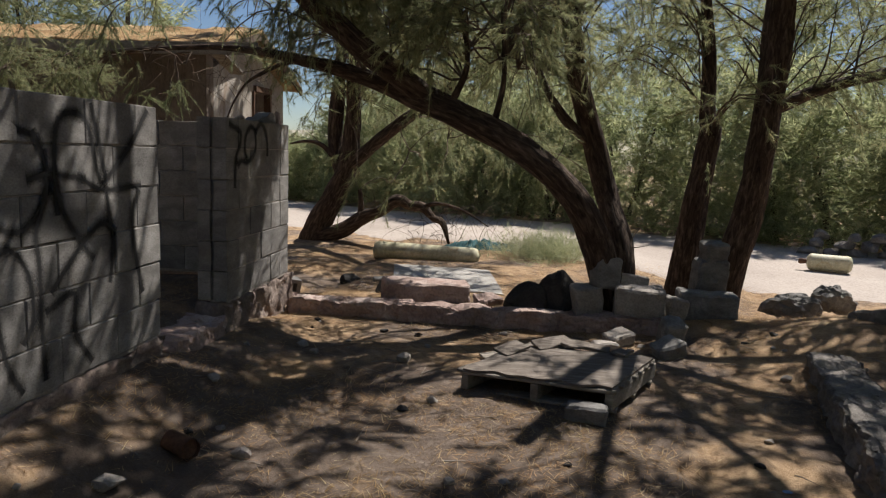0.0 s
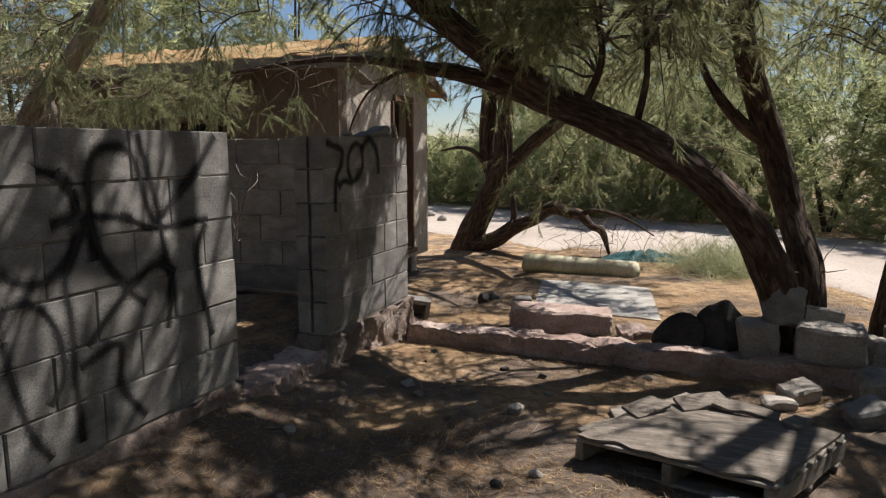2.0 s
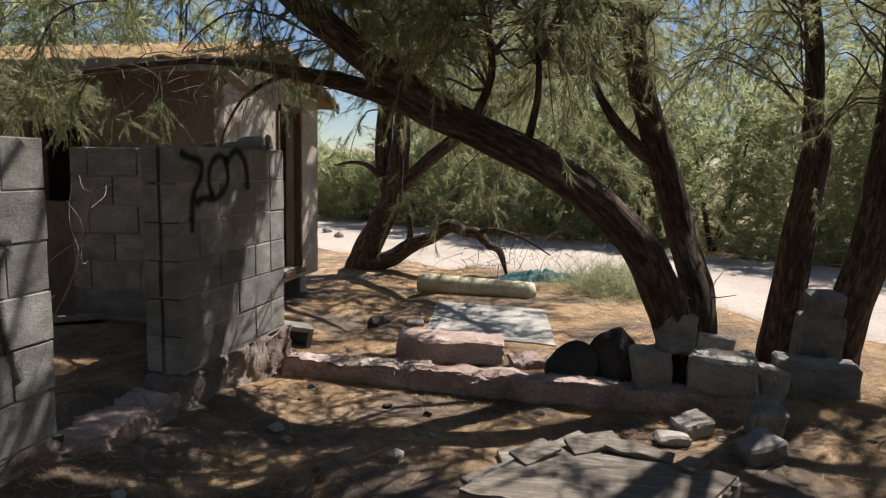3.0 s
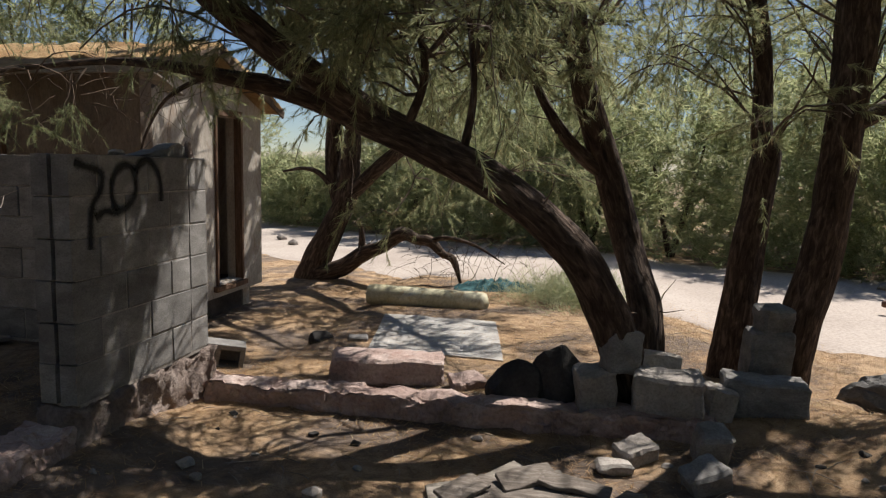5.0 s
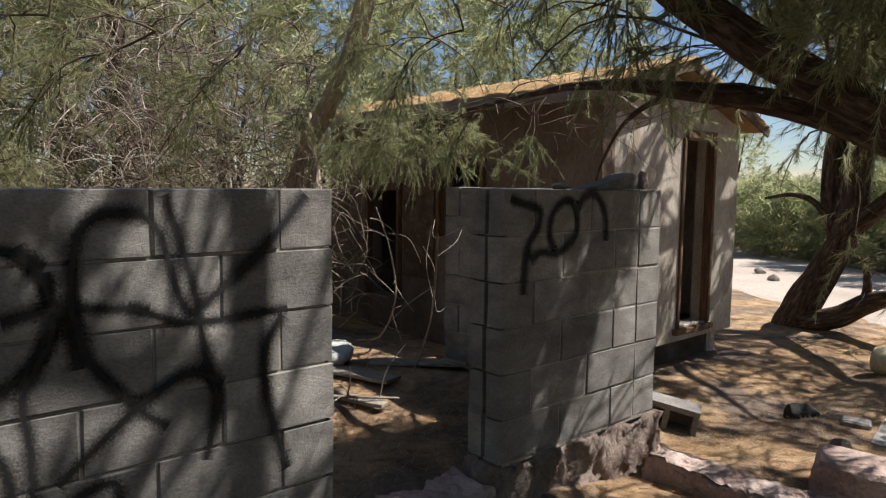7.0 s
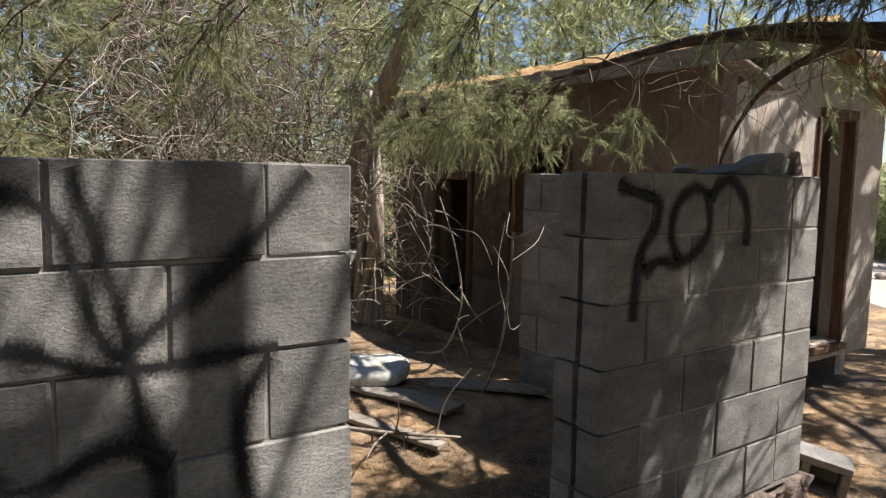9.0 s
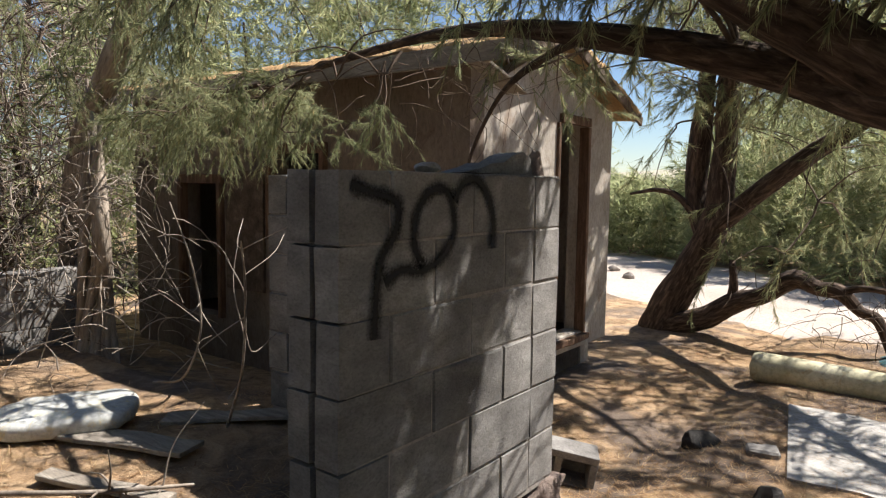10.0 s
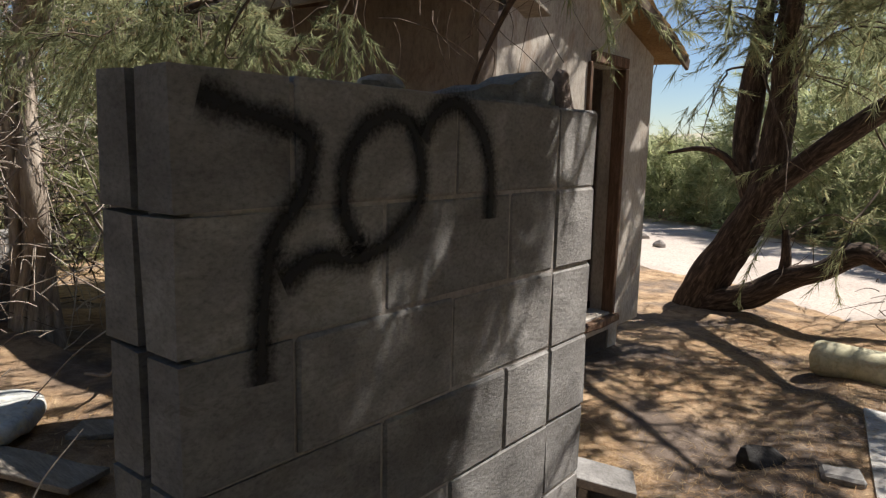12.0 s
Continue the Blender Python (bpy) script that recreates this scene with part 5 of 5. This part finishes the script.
dead_limb("dead twigs reaching past the block wall", [(-2.9, 5.7, 0.2, 0.008), (-2.5, 5.5, 0.6, 0.006), (-2.2, 5.3, 1.0, 0.005), (-1.95, 5.1, 1.22, 0.003)], M_TWIG, 8, 4)
dead_limb("bare grey branch lying on the yard litter", [(-2.9, 4.7, 0.24, 0.012), (-2.6, 4.9, 0.26, 0.010), (-2.4, 5.2, 0.24, 0.006)], M_TWIG, 8, 6)
dead_limb("thin bent branch lying on the dirt", [(-0.2, 3.05, -0.03, 0.012), (0.1, 2.95, -0.02, 0.013), (0.45, 2.95, -0.02, 0.012), (0.75, 3.05, -0.03, 0.006)], M_DARKTWIG, 3, 7)

# ---- thicket beyond the road, and an unseen screen of bushes added round the place ----
rng = np.random.default_rng(21)
row = 0
places = [(x, off) for x in np.arange(-17, 15, 1.25) for off in (0.6, 5.2)]
places += [(None, (-9.2 - (k % 2) * 1.3, -0.5 + k * 0.95)) for k in range(13)] + [(None, (-10.4 + k * 1.0, 12.6 + (k % 2) * 1.1)) for k in range(4)]
# unseen bushes to the right and behind, added to cut skylight and deepen shade
places += [(None, (7.0 + (k % 2) * 1.1, -4.0 + k * 1.15)) for k in range(9)] + [(None, (-7.0 + k * 1.5, -4.2 - (k % 2))) for k in range(9)]
for x, back_off in places:
    if x is None:
        xx, yy = back_off
        h = rng.uniform(5.2, 6.4)
    else:
        xx = x + rng.uniform(-0.5, 0.5) + (0.6 if back_off > 1 else 0)
        yy = far_edge(xx) + back_off + rng.uniform(-0.3, 0.5)
        h = rng.uniform(2.4, 3.4) + (3.0 if back_off > 1 else 0)
    z0 = ground_z(xx, yy)
    if x is not None and -11 < xx < -4.3:
        h = rng.uniform(1.3, 1.9)
    stems = []
    for _ in range(2):
        a = rng.uniform(0, 6.28)
        stems.append([(xx, yy, z0 - 0.1, 0.06), (xx + 0.3 * math.cos(a), yy + 0.3 * math.sin(a), z0 + h * 0.35, 0.045), (xx + 0.6 * math.cos(a), yy + 0.6 * math.sin(a), z0 + h * 0.75, 0.02)])
    t = thing("tamarisk_bush", "dense feathery green tamarisk bush of the road thicket and its unseen added screen", "bush", "thicket round the place")
    part("trunk", limb_mesh("trunk", stems, 0.1, 8), M_BARK, t)
    n = 800
    u = rng.uniform(0, 1, n) ** 0.6
    ang = rng.uniform(0, 2 * np.pi, n)
    hz = rng.uniform(0.0, 1, n)
    rad = 1.3 * np.sqrt(u) * (1.05 - 0.55 * hz ** 2)
    lump = np.array([noise.noise(Vector((xx + math.cos(a) * 1.4, yy + math.sin(a) * 1.4, q * 3))) for a, q in zip(ang, hz)])
    rad *= 1 + 0.55 * lump
    an = np.stack([xx + rad * np.cos(ang), yy + rad * np.sin(ang), z0 + h * hz * (1 + 0.15 * lump)], 1)
    hd = unit(np.stack([np.cos(ang) * 0.6, np.sin(ang) * 0.6, rng.uniform(0.1, 1.0, n)], 1))
    s = Soup()
    wisps(s, rng, an, hd, 18, 0.24, 0.020, 0.42, 0.45)
    part("crown", s.mesh("crown", False), M_FARLEAF, t, "feathery green foliage")

# rubble wall beyond the road
rubble = thing("rubble_wall", "low tumbled stone wall along the far road edge", "stone wall")
rr = random.Random(8)
for k in range(60):
    u = k / 60
    x, y = 5.6 + u * 7.5, 13.2 - u * 2.2 + rr.uniform(-0.12, 0.12)
    ob = part("stone", boulder((rr.uniform(0.12, 0.24), 0.16, rr.uniform(0.09, 0.16)), 300 + k, 0.3, 1), M_ROUGHGREY, rubble)
    ob.location = (x, y, ground_z(x, y) + 0.05 + 0.14 * (k % 3))

# ---- grass tuft and litter ----
rng = np.random.default_rng(31)
s = Soup()
n = 1300
base = np.stack([rng.normal(0.95, 0.3, n), rng.normal(10.5, 0.3, n), np.full(n, -0.22)], 1)
hd = unit(np.stack([rng.normal(0, 0.5, n), rng.normal(0, 0.5, n), np.ones(n)], 1))
wisps(s, rng, base, hd, 6, 0.20, 0.006, 0.5, 0.3)
tagged(part("grass_tuft", s.mesh("grass_tuft", False), M_WEED), "pale feathery weeds at the road edge", "weeds", kind="stuff")

n = 170000
x = rng.uniform(-4.2, 3.4, n)
y = 2.3 + 9.5 * rng.uniform(0, 1, n) ** 1.25
patch = np.array([noise.noise(Vector((a * 0.9, b * 0.9, 0))) for a, b in zip(x, y)])
ok = (patch + rng.normal(0, 0.18, n) + 0.25 * (y > 6.3) > -0.02) & (y < 11.6 - 0.45 * np.clip(x, -2, 4)) & ~((x < -1.3) & (x > -1.6) & (y < 6.25)) & ~((x < -2.35) & (y > 6.95))
x, y = x[ok], y[ok]
z = np.array([ground_z(a, b) for a, b in zip(x, y)]) + 0.004
n = len(x)
th = rng.uniform(0, 2 * np.pi, n)
ln = rng.uniform(0.025, 0.085, n)
w = rng.uniform(0.0012, 0.0028, n)
dx, dy = np.cos(th), np.sin(th)
tilt = rng.uniform(-0.05, 0.30, n)
a = np.stack([x - dy * w, y + dx * w, z], 1)
b = np.stack([x + dy * w, y - dx * w, z], 1)
c = np.stack([x + dx * ln, y + dy * ln, z + 0.003 + np.abs(tilt) * ln], 1)
s = Soup()
s.add(np.stack([a, b, c], 1).reshape(-1, 3), np.arange(3 * n).reshape(-1, 3))
tagged(part("needle_litter", s.mesh("needle_litter", False), M_NEEDLE), "orange-brown fallen needle litter", "litter", kind="stuff")
tangle_rng = np.random.default_rng(77)
s = Soup()
for k in range(260):
    px, py = tangle_rng.uniform(-1.2, 3.0), tangle_rng.uniform(2.6, 9.5)
    a = tangle_rng.uniform(0, 6.28)
    ln = tangle_rng.uniform(0.08, 0.3)
    pts = [(px + math.cos(a) * ln * q, py + math.sin(a) * ln * q + 0.02 * math.sin(q * 4), ground_z(px + math.cos(a) * ln * q, py + math.sin(a) * ln * q) + 0.006, 0.0028 * (1.2 - q)) for q in (0, 0.35, 0.7, 1)]
    s.tube(np.array(pts), 4)
tagged(part("fallen_twigs", s.mesh("fallen_twigs"), M_TWIG), "scattered thin fallen twigs on the ground", "twigs", kind="stuff")
